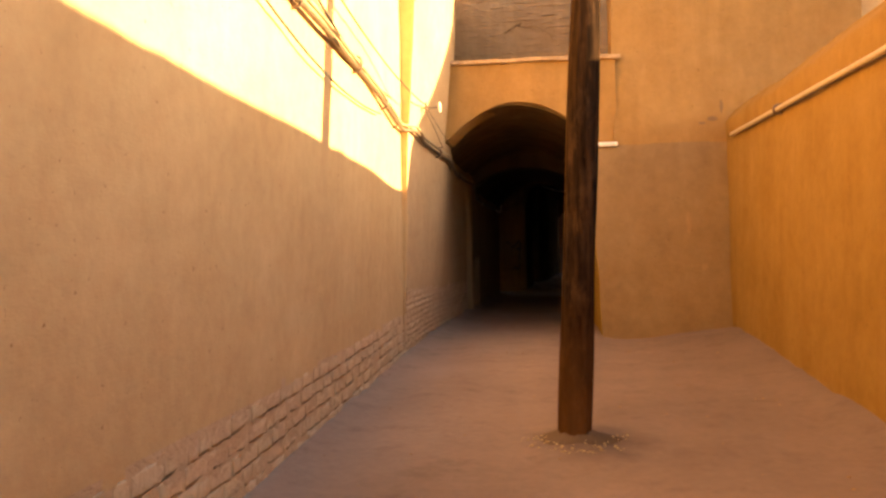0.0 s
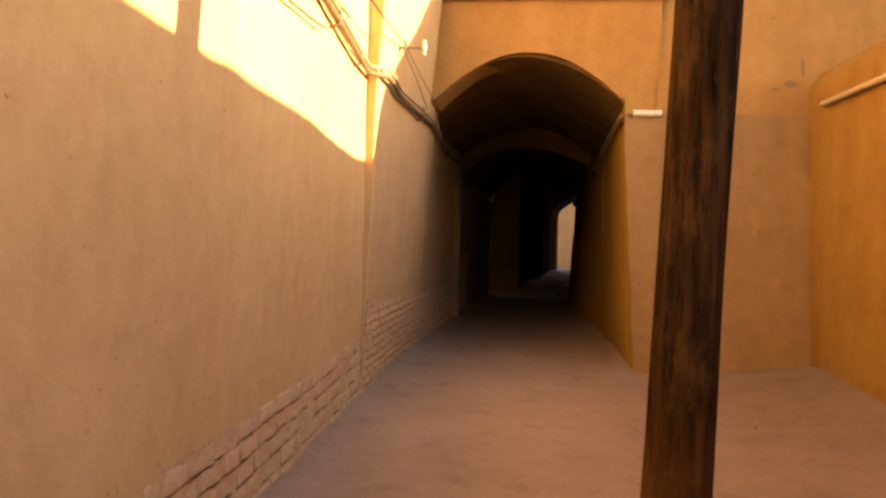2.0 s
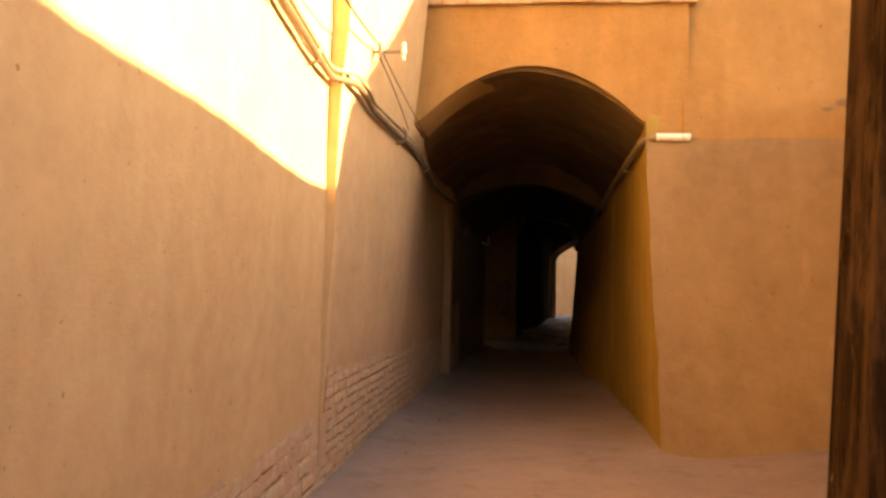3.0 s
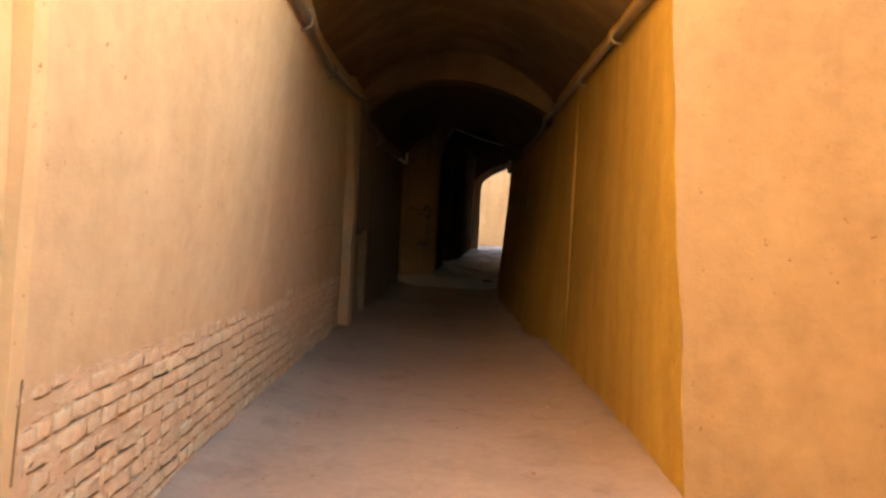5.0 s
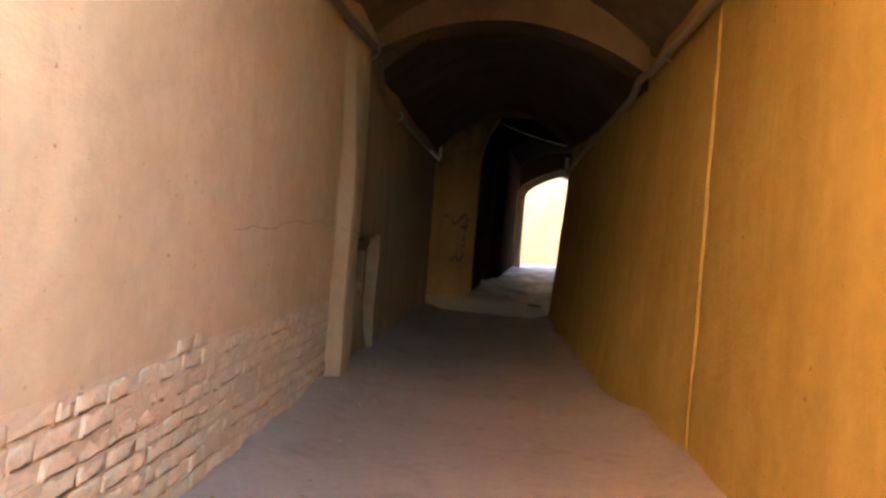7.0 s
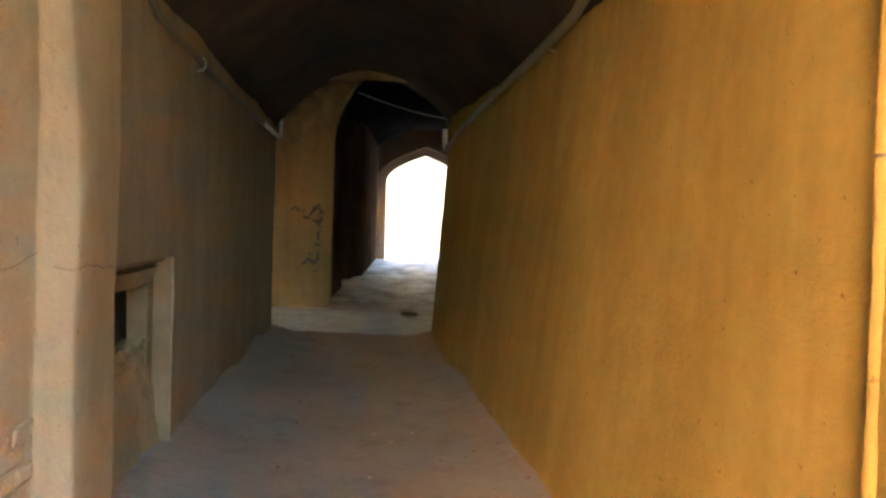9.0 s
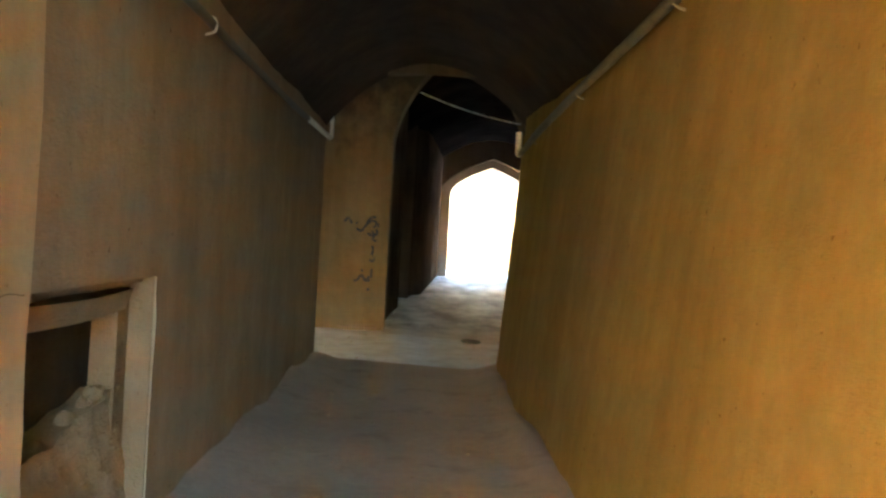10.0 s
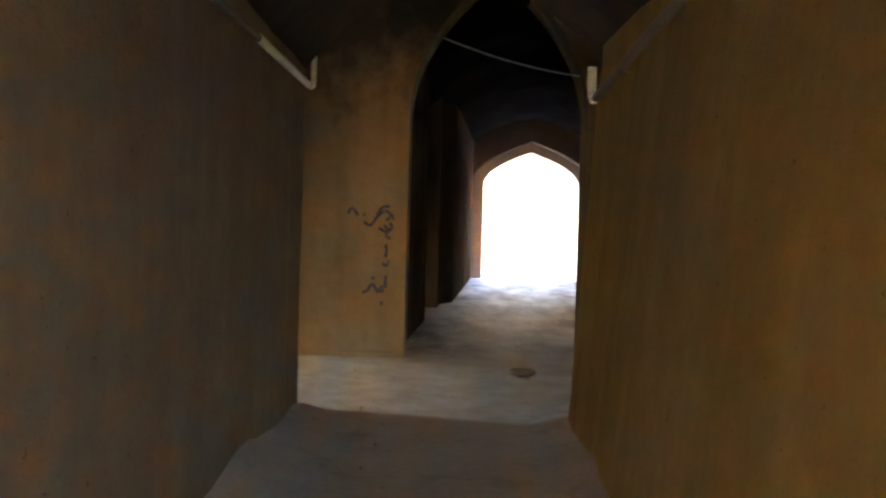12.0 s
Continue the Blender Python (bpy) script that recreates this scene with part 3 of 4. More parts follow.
slab(bm, steps(0, 1, 0.08), steps(30.9, Y_GATE + 0.3, 0.3), lambda s, y: Vector((lane_w(y) - 0.3 + 3.5 * s, y, 3.5 + 0.8 * 4 * s * (1 - s) + rough(s, y, 2))), lambda s, y: Vector((lane_w(y) - 0.3 + 3.5 * s, y, 5.3)))
structure(finish("ceiling_passage", bm, SHADE_BLACK), "vault over the far passage, coloured near black for shade", "ceiling")
bm = bmesh.new()
arched_wall(bm, -1.2, 4.6, -0.1, 5.3, 1.78, 1.47, 2.76, 1.03, Y_GATE, Y_GATE + 0.3)
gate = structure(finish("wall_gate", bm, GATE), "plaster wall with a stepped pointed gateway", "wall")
bm = bmesh.new()
arched_wall(bm, -1.2, 4.6, -0.1, 5.3, 1.79, 1.18, 2.72, 0.83, Y_GATE + 0.3, Y_GATE + 0.75)
part("inner_arch", bm, LIT_JAMB, gate, "plastered inner arch and jambs, paled as if lit")
# beyond the gateway: a lane kept out of the sun, whose far wall slants away
bm = bmesh.new()
slab(bm, steps(0, 1, 0.06), steps(-0.1, 5.5, 0.3), lambda u, z: Vector((-3.0 + 10 * u, 45.5 + 5.5 * u + rough(u * 9, 48, z), z)), lambda u, z: Vector((-3.5 + 10 * u, 46.6 + 5.5 * u, z)))
# unseen tall wall, added to keep the sun off the lane
slab(bm, steps(42.8, 60, 1.0), steps(-0.1, 7.0, 1.0), lambda y, z: Vector((7.0, y, z)), lambda y, z: Vector((7.6, y, z)))
structure(finish("wall_far_lane", bm, BOUNCE_WARM), "far lane wall coloured for warm bounce, with an unseen sun-blocking wall", "wall")

# ---- upper mud-brick wall behind the arch, and closing walls ----
bm = bmesh.new()
slab(bm, steps(-2.2, 2.6, 0.07), steps(4.0, 8.0, 0.07), lambda x, z: Vector((x, 17.714 + rough(x, 17.7, z, 0.9), z)), lambda x, z: Vector((x, 18.2, z)))
upper = structure(finish("wall_mud_brick", bm, CLAY), "rough grey mud-brick wall above the tunnel roof", "wall")
rng = random.Random(4)
bm = bmesh.new()


def hollow(x, z):
    """Inside the blind relieving arch."""
    return ((x - 0.03) / 0.5) ** 2 + ((z - 5.0) / 0.42) ** 2 if z > 4.98 else 9


row, z = 0, 4.1
while z < 7.6:
    h = rng.uniform(0.055, 0.075)
    x = -1.9 + rng.uniform(0, 0.22)
    while x < 2.2:
        w = rng.uniform(0.16, 0.26)
        ring = hollow(x + w / 2, z + h / 2)
        split = noise.noise(Vector((x * 0.9, 3, z * 3.5))) > 0.45
        if not (0.72 < ring < 1.35 or split or rng.random() < 0.025):
            d = rng.uniform(0.0, 0.022) + (-0.02 if ring < 0.8 else 0.0) + 0.02 * noise.noise(Vector((x, 7, z)))
            t = rng.uniform(-0.008, 0.008)
            vs = [bm.verts.new(p) for p in ((x, 17.70 - d, z), (x + w - 0.012, 17.70 - d, z + t), (x + w - 0.014, 17.70 - d, z + h - 0.006 + t), (x + 0.003, 17.70 - d, z + h - 0.006),
                                            (x, 17.8, z), (x + w - 0.012, 17.8, z + t), (x + w - 0.014, 17.8, z + h - 0.006 + t), (x + 0.003, 17.8, z + h - 0.006))]
            for f in ((0, 1, 2, 3), (0, 4, 5, 1), (1, 5, 6, 2), (2, 6, 7, 3), (3, 7, 4, 0), (4, 7, 6, 5)):
                bm.faces.new([vs[i] for i in f])
        x += w
    z += h
for i in range(15):
    # the ring of bricks on edge that turns the blind arch
    t = math.pi * (i + 0.5) / 15
    c, n_ = Vector((0.03 + 0.5 * math.cos(t), 17.72, 5.0 + 0.42 * math.sin(t))), Vector((math.cos(t) * 0.42, 0, math.sin(t) * 0.5)).normalized()
    u = Vector((-n_.z, 0, n_.x))
    if i in (9, 11):
        continue
    vs = [bm.verts.new(c + u * a_ * 0.036 + n_ * b_ * 0.045 + Vector((0, e, 0))) for e in (-0.03 + rng.uniform(-0.01, 0.01), 0.08) for a_, b_ in ((-1, -1), (1, -1), (1, 1), (-1, 1))]
    for f in ((0, 1, 2, 3), (0, 4, 5, 1), (1, 5, 6, 2), (2, 6, 7, 3), (3, 7, 4, 0), (4, 7, 6, 5)):
        bm.faces.new([vs[i_] for i_ in f])
tagged(finish("mud_bricks", bm, CLAY, upper, "uneven raw mud bricks"), kind="stuff")
bm = bmesh.new()
brick_box(bm, (-2.0, -12.5, -0.9), (3.7, -12.0, 5.5), 0)
structure(finish("wall_south", bm, PLASTER), "plain plaster wall closing the yard", "wall")
# unseen block behind the yard wall, its slope shaped to shadow the west wall
bm = bmesh.new()
outline = [(12.5, -0.9), (12.5, 4.1), (12.75, 4.75), (13.75, 5.55), (14.8, 6.7), (14.9, 7.6), (26, 7.6), (26, -0.9)]
for x in (7.0, 12.0):
    bm.faces.new([bm.verts.new((x, y, z)) for y, z in outline])
bm.verts.ensure_lookup_table()
k = len(outline)
for i in range(k):
    bm.faces.new((bm.verts[i], bm.verts[(i + 1) % k], bm.verts[k + (i + 1) % k], bm.verts[k + i]))
structure(finish("wall_neighbour_house", bm, PLASTER), "unseen plastered block shaped to cast the slanting shadow on the west wall", "house")
bm = bmesh.new()
brick_box(bm, (4.3, 15.2, -0.9), (7.0, 26.0, 7.4), 0)
structure(finish("wall_block", bm, PLASTER), "plastered house block behind the tall wall", "house")

# ---- utility pole ----
pole = thing("utility_pole", "weathered dark brown wooden utility pole set in the earth floor", "pole", at=(0.665, 8.385, -0.14))
bm = bmesh.new()
rings = []
for i, z in enumerate([-0.3] + steps(0, 7.0, 0.1)):
    r = 0.122 - 0.004 * z
    ring = []
    for k in range(28):
        t = 2 * math.pi * k / 28
        d = r + 0.01 * noise.noise(Vector((math.cos(t) * 2, math.sin(t) * 2, z * 1.1))) + 0.006 * noise.noise(Vector((math.cos(t) * 9, math.sin(t) * 9, z * 0.9)))
        if math.cos(t * 3 + 0.4) > 0.985 or math.cos(t * 5 + 2) > 0.99:
            d -= 0.008
        ring.append(bm.verts.new((0.042 * z + d * math.cos(t), d * math.sin(t), z)))
    rings.append(ring)
for a, b in zip(rings, rings[1:]):
    for k in range(28):
        bm.faces.new((a[k], a[(k + 1) % 28], b[(k + 1) % 28], b[k])).smooth = True
bm.faces.new(rings[-1])
part("shaft", bm, TARRED, pole)
bm = bmesh.new()
rings = []
for d, h in ((0.1, 0.05), (0.14, 0.034), (0.19, 0.016), (0.24, 0.004), (0.3, -0.014)):
    ring = []
    for k in range(30):
        t = 2 * math.pi * k / 30
        q = d * (1 + 0.6 * noise.noise(Vector((math.cos(t) * 1.5, math.sin(t) * 1.5, 4))) * min(1, d / 0.2 - 0.4))
        x, y = 0.665 + q * math.cos(t), 8.385 + q * math.sin(t)
        ring.append(bm.verts.new((x, y, ground_z(x, y) + h + 0.012 * noise.noise(Vector((x * 14, y * 14, 2))) + 0.006 * noise.noise(Vector((x * 45, y * 45, 2))))))
    rings.append(ring)
for a, b in zip(rings, rings[1:]):
    for k in range(30):
        bm.faces.new((a[k], a[(k + 1) % 30], b[(k + 1) % 30], b[k])).smooth = True
bm.faces.new(rings[0])
tagged(finish("soil_mound", bm, SOIL), "loose brown soil heaped round the foot of the pole", "soil")
bm = bmesh.new()
rng = random.Random(11)
for i in range(90):
    t, d = rng.uniform(-3.4, 0.4), rng.uniform(0.13, 0.4)
    x, y = 0.68 + d * math.cos(t), 8.36 + d * math.sin(t)
    s = rng.uniform(0.004, 0.015)
    m = Matrix.Translation((x, y, ground_z(x, y) + s * 0.3)) @ Matrix.Diagonal((s, s * rng.uniform(0.6, 1.2), s * 0.7, 1))
    bmesh.ops.create_icosphere(bm, subdivisions=1, radius=1, matrix=m)
tagged(finish("pebbles", bm, PEBBLE), "small pale pebbles round the foot of the pole", "pebbles", kind="stuff")
bm = bmesh.new()
for i in range(420):
    y = rng.uniform(3, 30)
    x = rng.uniform(-1.3, 2.8 if y < 14 else 0.8)
    s = rng.uniform(0.003, 0.011)
    m = Matrix.Translation((x, y, ground_z(x, y) + s * 0.3)) @ Matrix.Diagonal((s * 1.3, s, s * 0.7, 1))
    bmesh.ops.create_icosphere(bm, subdivisions=1, radius=1, matrix=m)
tagged(finish("grit", bm, RUBBLE), "scattered grit and crumbs on the lane floor", "grit", kind="stuff")

# flat dark disc made for a stained spot on the floor
bm = bmesh.new()
ring = [bm.verts.new((0.61 + 0.13 * math.cos(t) * (1 + 0.3 * noise.noise(Vector((math.cos(t) * 2, math.sin(t) * 2, 1)))), 29.82 + 0.17 * math.sin(t), 0)) for t in [2 * math.pi * i / 20 for i in range(20)]]
for v in ring:
    v.co.z = ground_z(v.co.x, v.co.y) + 0.016
mid = bm.verts.new((0.61, 29.82, ground_z(0.61, 29.82) + 0.02))
for i in range(20):
    bm.faces.new((ring[i], ring[(i + 1) % 20], mid)).smooth = True
low_ring = [bm.verts.new(v.co - Vector((0, 0, 0.05))) for v in ring]
for i in range(20):
    bm.faces.new((ring[i], low_ring[i], low_ring[(i + 1) % 20], ring[(i + 1) % 20]))
tagged(finish("drain_cover", bm, RUBBER), "small flat dark spot on the crossing floor", "drain")

# ---- pipes ----


def on_west(y, z, off):
    return (west(y, z) + off, y, z)


twin = thing("pipe_run", "pair of dusty cream pipes clamped along the plaster wall", "pipe")
for name, dz, off, r, m in (("upper_pipe", 0.045, 0.05, 0.015, TANPIPE), ("lower_pipe", -0.015, 0.045, 0.024, DUSTY)):
    bm = bmesh.new()
    tube(bm, [on_west(-12, 3.0 + dz, off)] + [on_west(y, line(y, (-12, 2.95), (8, 2.86), (12.4, 2.77)) + dz, off) for y in (4, 8, 10.5, 12.38)]
         + [on_west(12.62, 2.79 + dz, off + 0.02), on_west(12.95, 2.77 + dz, off + 0.02)]
         + [on_west(y, line(y, (12.9, 2.74), (14, 2.68), (20.4, 2.76)) + dz, off) for y in (13.2, 14, 15, 16.5, 18, 19.5, 20.4)]
         + ([on_west(20.75, 2.62 + dz, off + 0.02), on_west(21.1, 2.5 + dz, off)] + [on_west(y, line(y, (21, 2.47), (27.6, 2.53)) + dz, off) for y in (23, 25, 27.0, 27.62)] if r > 0.02 else []), r)
    part(name, bm, m, twin)
for y in (5.3, 7.4, 9.2, 10.8, 11.9, 14.1, 16.0, 18.2, 20.45, 22.4):
    z = line(y, (-12, 2.95), (8, 2.86), (12.4, 2.77), (12.9, 2.74), (14, 2.68), (20.4, 2.76), (21, 2.45), (27.6, 2.53))
    b = bmesh.new()
    c = Vector(on_west(y, z, 0.05))
    k = 0.65 if y > 22 else 1.0
    tube(b, [c + k * Vector((-0.06, 0, 0.07)), c + k * Vector((0.02, 0, 0.07)), c + k * Vector((0.03, 0, -0.05)), c + k * Vector((-0.06, 0, -0.07))], 0.011 * k, 6)
    part("bracket", b, WHITE if y > 22 else STEEL, twin)

bm = bmesh.new()
tube(bm, [on_west(27.6, 2.51, 0.045), on_west(27.72, 2.52, 0.06), on_west(27.73, 2.82, 0.06)], 0.022)
part("upturned_end", bm, WHITE, twin, "pale upturned pipe end")

# light on the pipe's last stretch, drawn as a white sleeve
bm = bmesh.new()
tube(bm, [on_west(y, line(y, (21, 2.47), (27.6, 2.53)) - 0.013, 0.046) for y in (26.0, 26.6, 27.2, 27.58)], 0.0265)
part("pale_sleeve", bm, WHITE, twin, "white sleeve standing in for the lit end of the pipe")

main = thing("pipe_run_east", "cream pipe running along the ochre tunnel wall", "pipe")
bm = bmesh.new()
tube(bm, [(1.39, face_y(2.8) - 0.02, 2.79), (1.06, face_y(2.8) - 0.03, 2.79), (0.99, face_y(2.8) + 0.12, 2.77)] + [(east(y, 2.72) - 0.05, y, 2.74) for y in (15.5, 17, 18.5, 20, 20.6)]
     + [(0.93, 20.85, 2.72), (0.96, 21.35, 2.66)] + [(east(y, 2.6) - 0.05, y, line(y, (22.5, 2.64), (25.3, 2.58), (27.35, 2.42))) for y in (22.5, 24.5, 26.0, 27.3)], 0.032)
part("pipe", bm, BROWNPIPE, main)
bm = bmesh.new()
tube(bm, [(1.40, face_y(2.8) - 0.02, 2.79), (1.1, face_y(2.8) - 0.025, 2.79)], 0.036)
part("end_sleeve", bm, WHITE, main, "white painted end sleeve")
bm = bmesh.new()
tube(bm, [(0.85, 27.28, 2.42), (0.85, 27.46, 2.44), (0.85, 27.47, 2.68)], 0.034)
part("upturned_end", bm, WHITE, main, "white upturned pipe end")
for y in (16.2, 18.0, 19.9, 22.0, 24.3, 26.4):
    b = bmesh.new()
    c = Vector((east(y, 2.7) - 0.05, y, 2.74 if y < 20.5 else line(y, (22, 2.65), (25.3, 2.58), (27.35, 2.42))))
    tube(b, [c + Vector((0.06, 0, 0.06)), c + Vector((-0.03, 0, 0.045)), c + Vector((-0.035, 0, -0.045)), c + Vector((0.06, 0, -0.06))], 0.008, 6)
    part("bracket", b, TANPIPE, main)

yard_pipe = thing("yard_pipe", "cream pipe clamped high on the ochre yard wall", "pipe")
bm = bmesh.new()
tube(bm, [(yard_east(y, 2.8) - 0.05, y, line(y, (-12, 2.3), (8.9, 2.66), (14.2, 2.80))) for y in (-11.5, -4, 2, 6, 8.9, 11, 12.2, 14.15)], 0.028)
part("pipe", bm, CREAM, yard_pipe)
for y in (5.0, 8.6, 11.8):
    b = bmesh.new()
    c = Vector((yard_east(y, 2.8) - 0.05, y, line(y, (-12, 2.3), (8.9, 2.66), (14.2, 2.80))))
    tube(b, [c + Vector((0.06, 0, 0.05)), c + Vector((-0.035, 0, 0.04)), c + Vector((-0.04, 0, -0.04)), c + Vector((0.06, 0, -0.05))], 0.017, 6)
    part("bracket", b, STEEL, yard_pipe)

conduit = thing("conduit", "plaster-coated vertical conduit on the ochre tunnel wall", "conduit")
for z0, z1 in ((-0.02, 0.62), (0.625, 1.63), (1.64, 2.12), (2.125, 2.72)):
    bm = bmesh.new()
    tube(bm, [(east(18.5, z) + 0.016, 18.5 + 0.012 * noise.noise(Vector((z * 2, 1, 1))), z) for z in steps(z0, z1, 0.16)], 0.03, 12)
    for v in bm.verts:
        v.co += Vector((1, 1, 0)) * 0.004 * noise.noise(v.co * 9)
    part("plaster_sleeve", bm, OCHRE_LIFTED, conduit)
bm = bmesh.new()
tube(bm, [(east(18.5, z) + 0.012, 18.5 + 0.012 * noise.noise(Vector((z * 2, 1, 1))), z) for z in steps(-0.02, 2.72, 0.2)], 0.022, 8)
part("pipe", bm, STEEL, conduit)

# ---- insulators and wires ----
rack = thing("insulator_bracket", "small iron bracket with white porcelain insulators on the wall", "bracket")
cx, cy, cz = west(13.2, 3.15), 13.2, 3.16
bm = bmesh.new()
tube(bm, [(cx - 0.05, cy, cz), (cx + 0.25, cy, cz)], 0.013, 6)
part("arm", bm, STEEL, rack)
for dx in (0.06, 0.24):
    bm = bmesh.new()
    for dz, r in ((-0.05, 0.014), (0.0, 0.024), (0.045, 0.018)):
        bmesh.ops.create_cone(bm, cap_ends=True, segments=12, radius1=r, radius2=r * 0.8, depth=0.04, matrix=Matrix.Translation((cx + dx, cy - 0.02, cz + dz)))
    part("insulator", bm, CHINA if dx > 0.1 else STEEL, rack)


def cable(name, label, a, b, sag, r=0.004, material=RUBBER):
    bm_ = bmesh.new()
    pts = []
    for i in range(15):
        s = i / 14
        p = Vector(a).lerp(Vector(b), s)
        p.z -= sag * 4 * s * (1 - s)
        pts.append(p)
    tube(bm_, pts, r, 5)
    return tagged(finish(name, bm_, material), label, "cable", "wires along the wall")


cable("wire", "thin dark wire sagging along the sunlit wall", on_west(5.0, 3.0, 0.05), on_west(10.4, 2.62, 0.05), 0.25, 0.008)
cable("wire", "thin dark wire sagging along the sunlit wall", on_west(6.0, 3.35, 0.06), on_west(11.4, 2.96, 0.05), 0.2, 0.009)
cable("wire", "thin dark wire strung to the porcelain insulator", on_west(6.0, 3.4, 0.07), (cx + 0.06, cy, cz + 0.03), 0.2, 0.008)
cable("wire", "thin dark wire dropping into the tunnel", (cx + 0.03, cy, cz), on_west(14.2, 2.75, 0.07), -0.03)
cable("wire", "thin dark wire dropping into the tunnel", (cx + 0.07, cy, cz), on_west(15.2, 2.85, 0.1), 0.02)
# white here imitates the light that falls on this wire
cable("wire", "slack wire hanging across the pointed arch, white for the light on it", (-0.3, Y_PIER + 0.1, 3.58), (1.2, Y_PIER + 0.1, 3.2), 0.05, 0.007, WHITE)

# ---- the niche and what is in it ----
YN0, YN1 = 20.59, 21.83
bm = bmesh.new()
slab(bm, steps(YN0 - 0.05, YN1 + 0.05, 0.1), steps(-0.1, 1.3, 0.1), lambda y, z: Vector((-1.64 + 2 * rough(2, y, z), y, z)), lambda y, z: Vector((-2.2, y, z)))
structure(finish("niche_back", bm, SHADE_DEEP), "crumbling back of the niche, coloured dark for shade", "wall")
bm = bmesh.new()
slab(bm, steps(-1.57, -1.47, 0.05), steps(-0.05, 1.22, 0.08), lambda x, z: Vector((x, YN1 - 0.16 + 0.35 * (x + 1.47) + rough(x, 21, z, 1.6), z)), lambda x, z: Vector((x, YN1 + 0.03, z)))
slab(bm, steps(YN0 - 0.02, YN1 - 0.06, 0.1), steps(-1.5, -1.4, 0.05), lambda y, x: Vector((x, y, 1.16 + 0.02 * (y - YN0) + rough(x, y, 3))), lambda y, x: Vector((x, y, 1.24)))
# thin dark sheet over the outer jamb, toning down the light it catches
slab(bm, steps(-1.49, -1.365, 0.04), steps(-0.05, 1.2, 0.08), lambda x, z: Vector((x, YN1 - 0.014 + 0.5 * rough(x, 22, z), z)), lambda x, z: Vector((x, YN1 + 0.01, z)))
structure(finish("niche_reveal", bm, MORTAR), "plastered inner step framing the niche, with a jamb sheet darkened against the light", "trim")
bm = bmesh.new()
slab(bm, steps(YN0 - 0.02, YN1 - 0.1, 0.08), steps(1.06, 1.15, 0.03), lambda y, z: Vector((-1.425 + 0.3 * (z - 1.15) + rough(7, y, z), y, z - 0.015 * math.sin(2.6 * (y - YN0)))), lambda y, z: Vector((-1.62, y, z)))
structure(finish("niche_lintel", bm, UMBER), "sagging mud-plastered lintel over the niche", "trim")
bm = bmesh.new()


def heap(y, k):
    top = line(y, (YN0, 0.58), (21.1, 0.62), (21.4, 0.68), (YN1 - 0.1, 0.7)) + 0.05 * noise.noise(Vector((y * 5, 1, 3)))
    if k < 0.75:
        z = -0.05 + top * k / 0.75
        x = -1.41 - 0.07 * k / 0.75
    else:
        z = top - 0.04 * (k - 0.75) / 0.25
        x = -1.48 - 0.38 * (k - 0.75) / 0.25
    v = Vector((3, y, z))
    x += 0.035 * noise.noise(v * 3) + 0.018 * noise.noise(v * 9) + 0.008 * noise.noise(v * 24)
    return Vector((x, y, z))


slab(bm, steps(YN0 + 0.005, YN1 - 0.03, 0.025), steps(0, 1, 0.025), heap, lambda y, k: Vector((-1.9, y, -0.06)))
filling = thing("mud_filling", "crumbled pale mud filling the lower half of the niche", "rubble", at=(-1.5, 21.2, 0))
packed = part("packed_mud", bm, FILL, filling)
packed.matrix_parent_inverse = filling.matrix_world.inverted()
rng = random.Random(31)
for y, z, r in ((21.6, 0.69, 0.045), (21.48, 0.68, 0.03), (21.3, 0.65, 0.035), (21.05, 0.6, 0.03)):
    bm = bmesh.new()
    bmesh.ops.create_icosphere(bm, subdivisions=3, radius=r)
    for v in bm.verts:
        v.co *= 1 + 0.6 * noise.noise(v.co * 25 + Vector((y * 3, z, 0))) + 0.3 * noise.noise(v.co * 70)
        v.co += Vector((-1.52 + rng.uniform(-0.002, 0.002), y, z))
    for f in bm.faces:
        f.smooth = True
    clod = part("clod", bm, RUBBLE, filling)
    clod.matrix_parent_inverse = filling.matrix_world.inverted()

# ---- scrawled paint on the pier: unreadable strokes ----
scrawl = thing("graffiti", "faded blue-black painted strokes on the pier plaster", "graffiti", at=(0, Y_PIER - 0.012, 0))
strokes = (((-1.30, 1.62), (-1.25, 1.70), (-1.19, 1.60)), ((-1.12, 1.53), (-1.05, 1.48), (-1.0, 1.56), (-0.94, 1.64), (-0.86, 1.66), (-0.82, 1.60), (-0.88, 1.55)),
           ((-0.96, 1.47), (-0.88, 1.42), (-0.8, 1.48), (-0.84, 1.53)), ((-0.88, 1.29), (-0.86, 1.22), (-0.88, 1.15)), ((-0.91, 1.08), (-0.85, 1.05), (-0.84, 1.12)),
           ((-1.12, 0.76), (-1.06, 0.78), (-1.02, 0.87), (-0.97, 0.80), (-0.92, 0.77), (-0.88, 0.79)), ((-1.02, 0.91), (-0.99, 0.93)), ((-1.13, 1.62), (-1.11, 1.6)), ((-0.98, 1.6), (-0.93, 1.7), (-0.84, 1.71)), ((-0.9, 1.5), (-0.84, 1.44), (-0.9, 1.38), (-0.82, 1.36)), ((-0.82, 1.62), (-0.8, 1.56)), ((-1.0, 0.86), (-0.96, 0.74), (-0.9, 0.84)), ((-0.87, 0.95), (-0.87, 0.82)), ((-0.91, 0.67), (-0.90, 0.63)))
for stroke in strokes:
    b = bmesh.new()
    tube(b, [(x, 0, z) for x, z in stroke], 0.018, 8)
    for v in b.verts:
        v.co.y = 0.012 + rough(v.co.x, Y_PIER, v.co.z) + v.co.y * 0.35 - 0.002
    part("stroke", b, INK, scrawl)

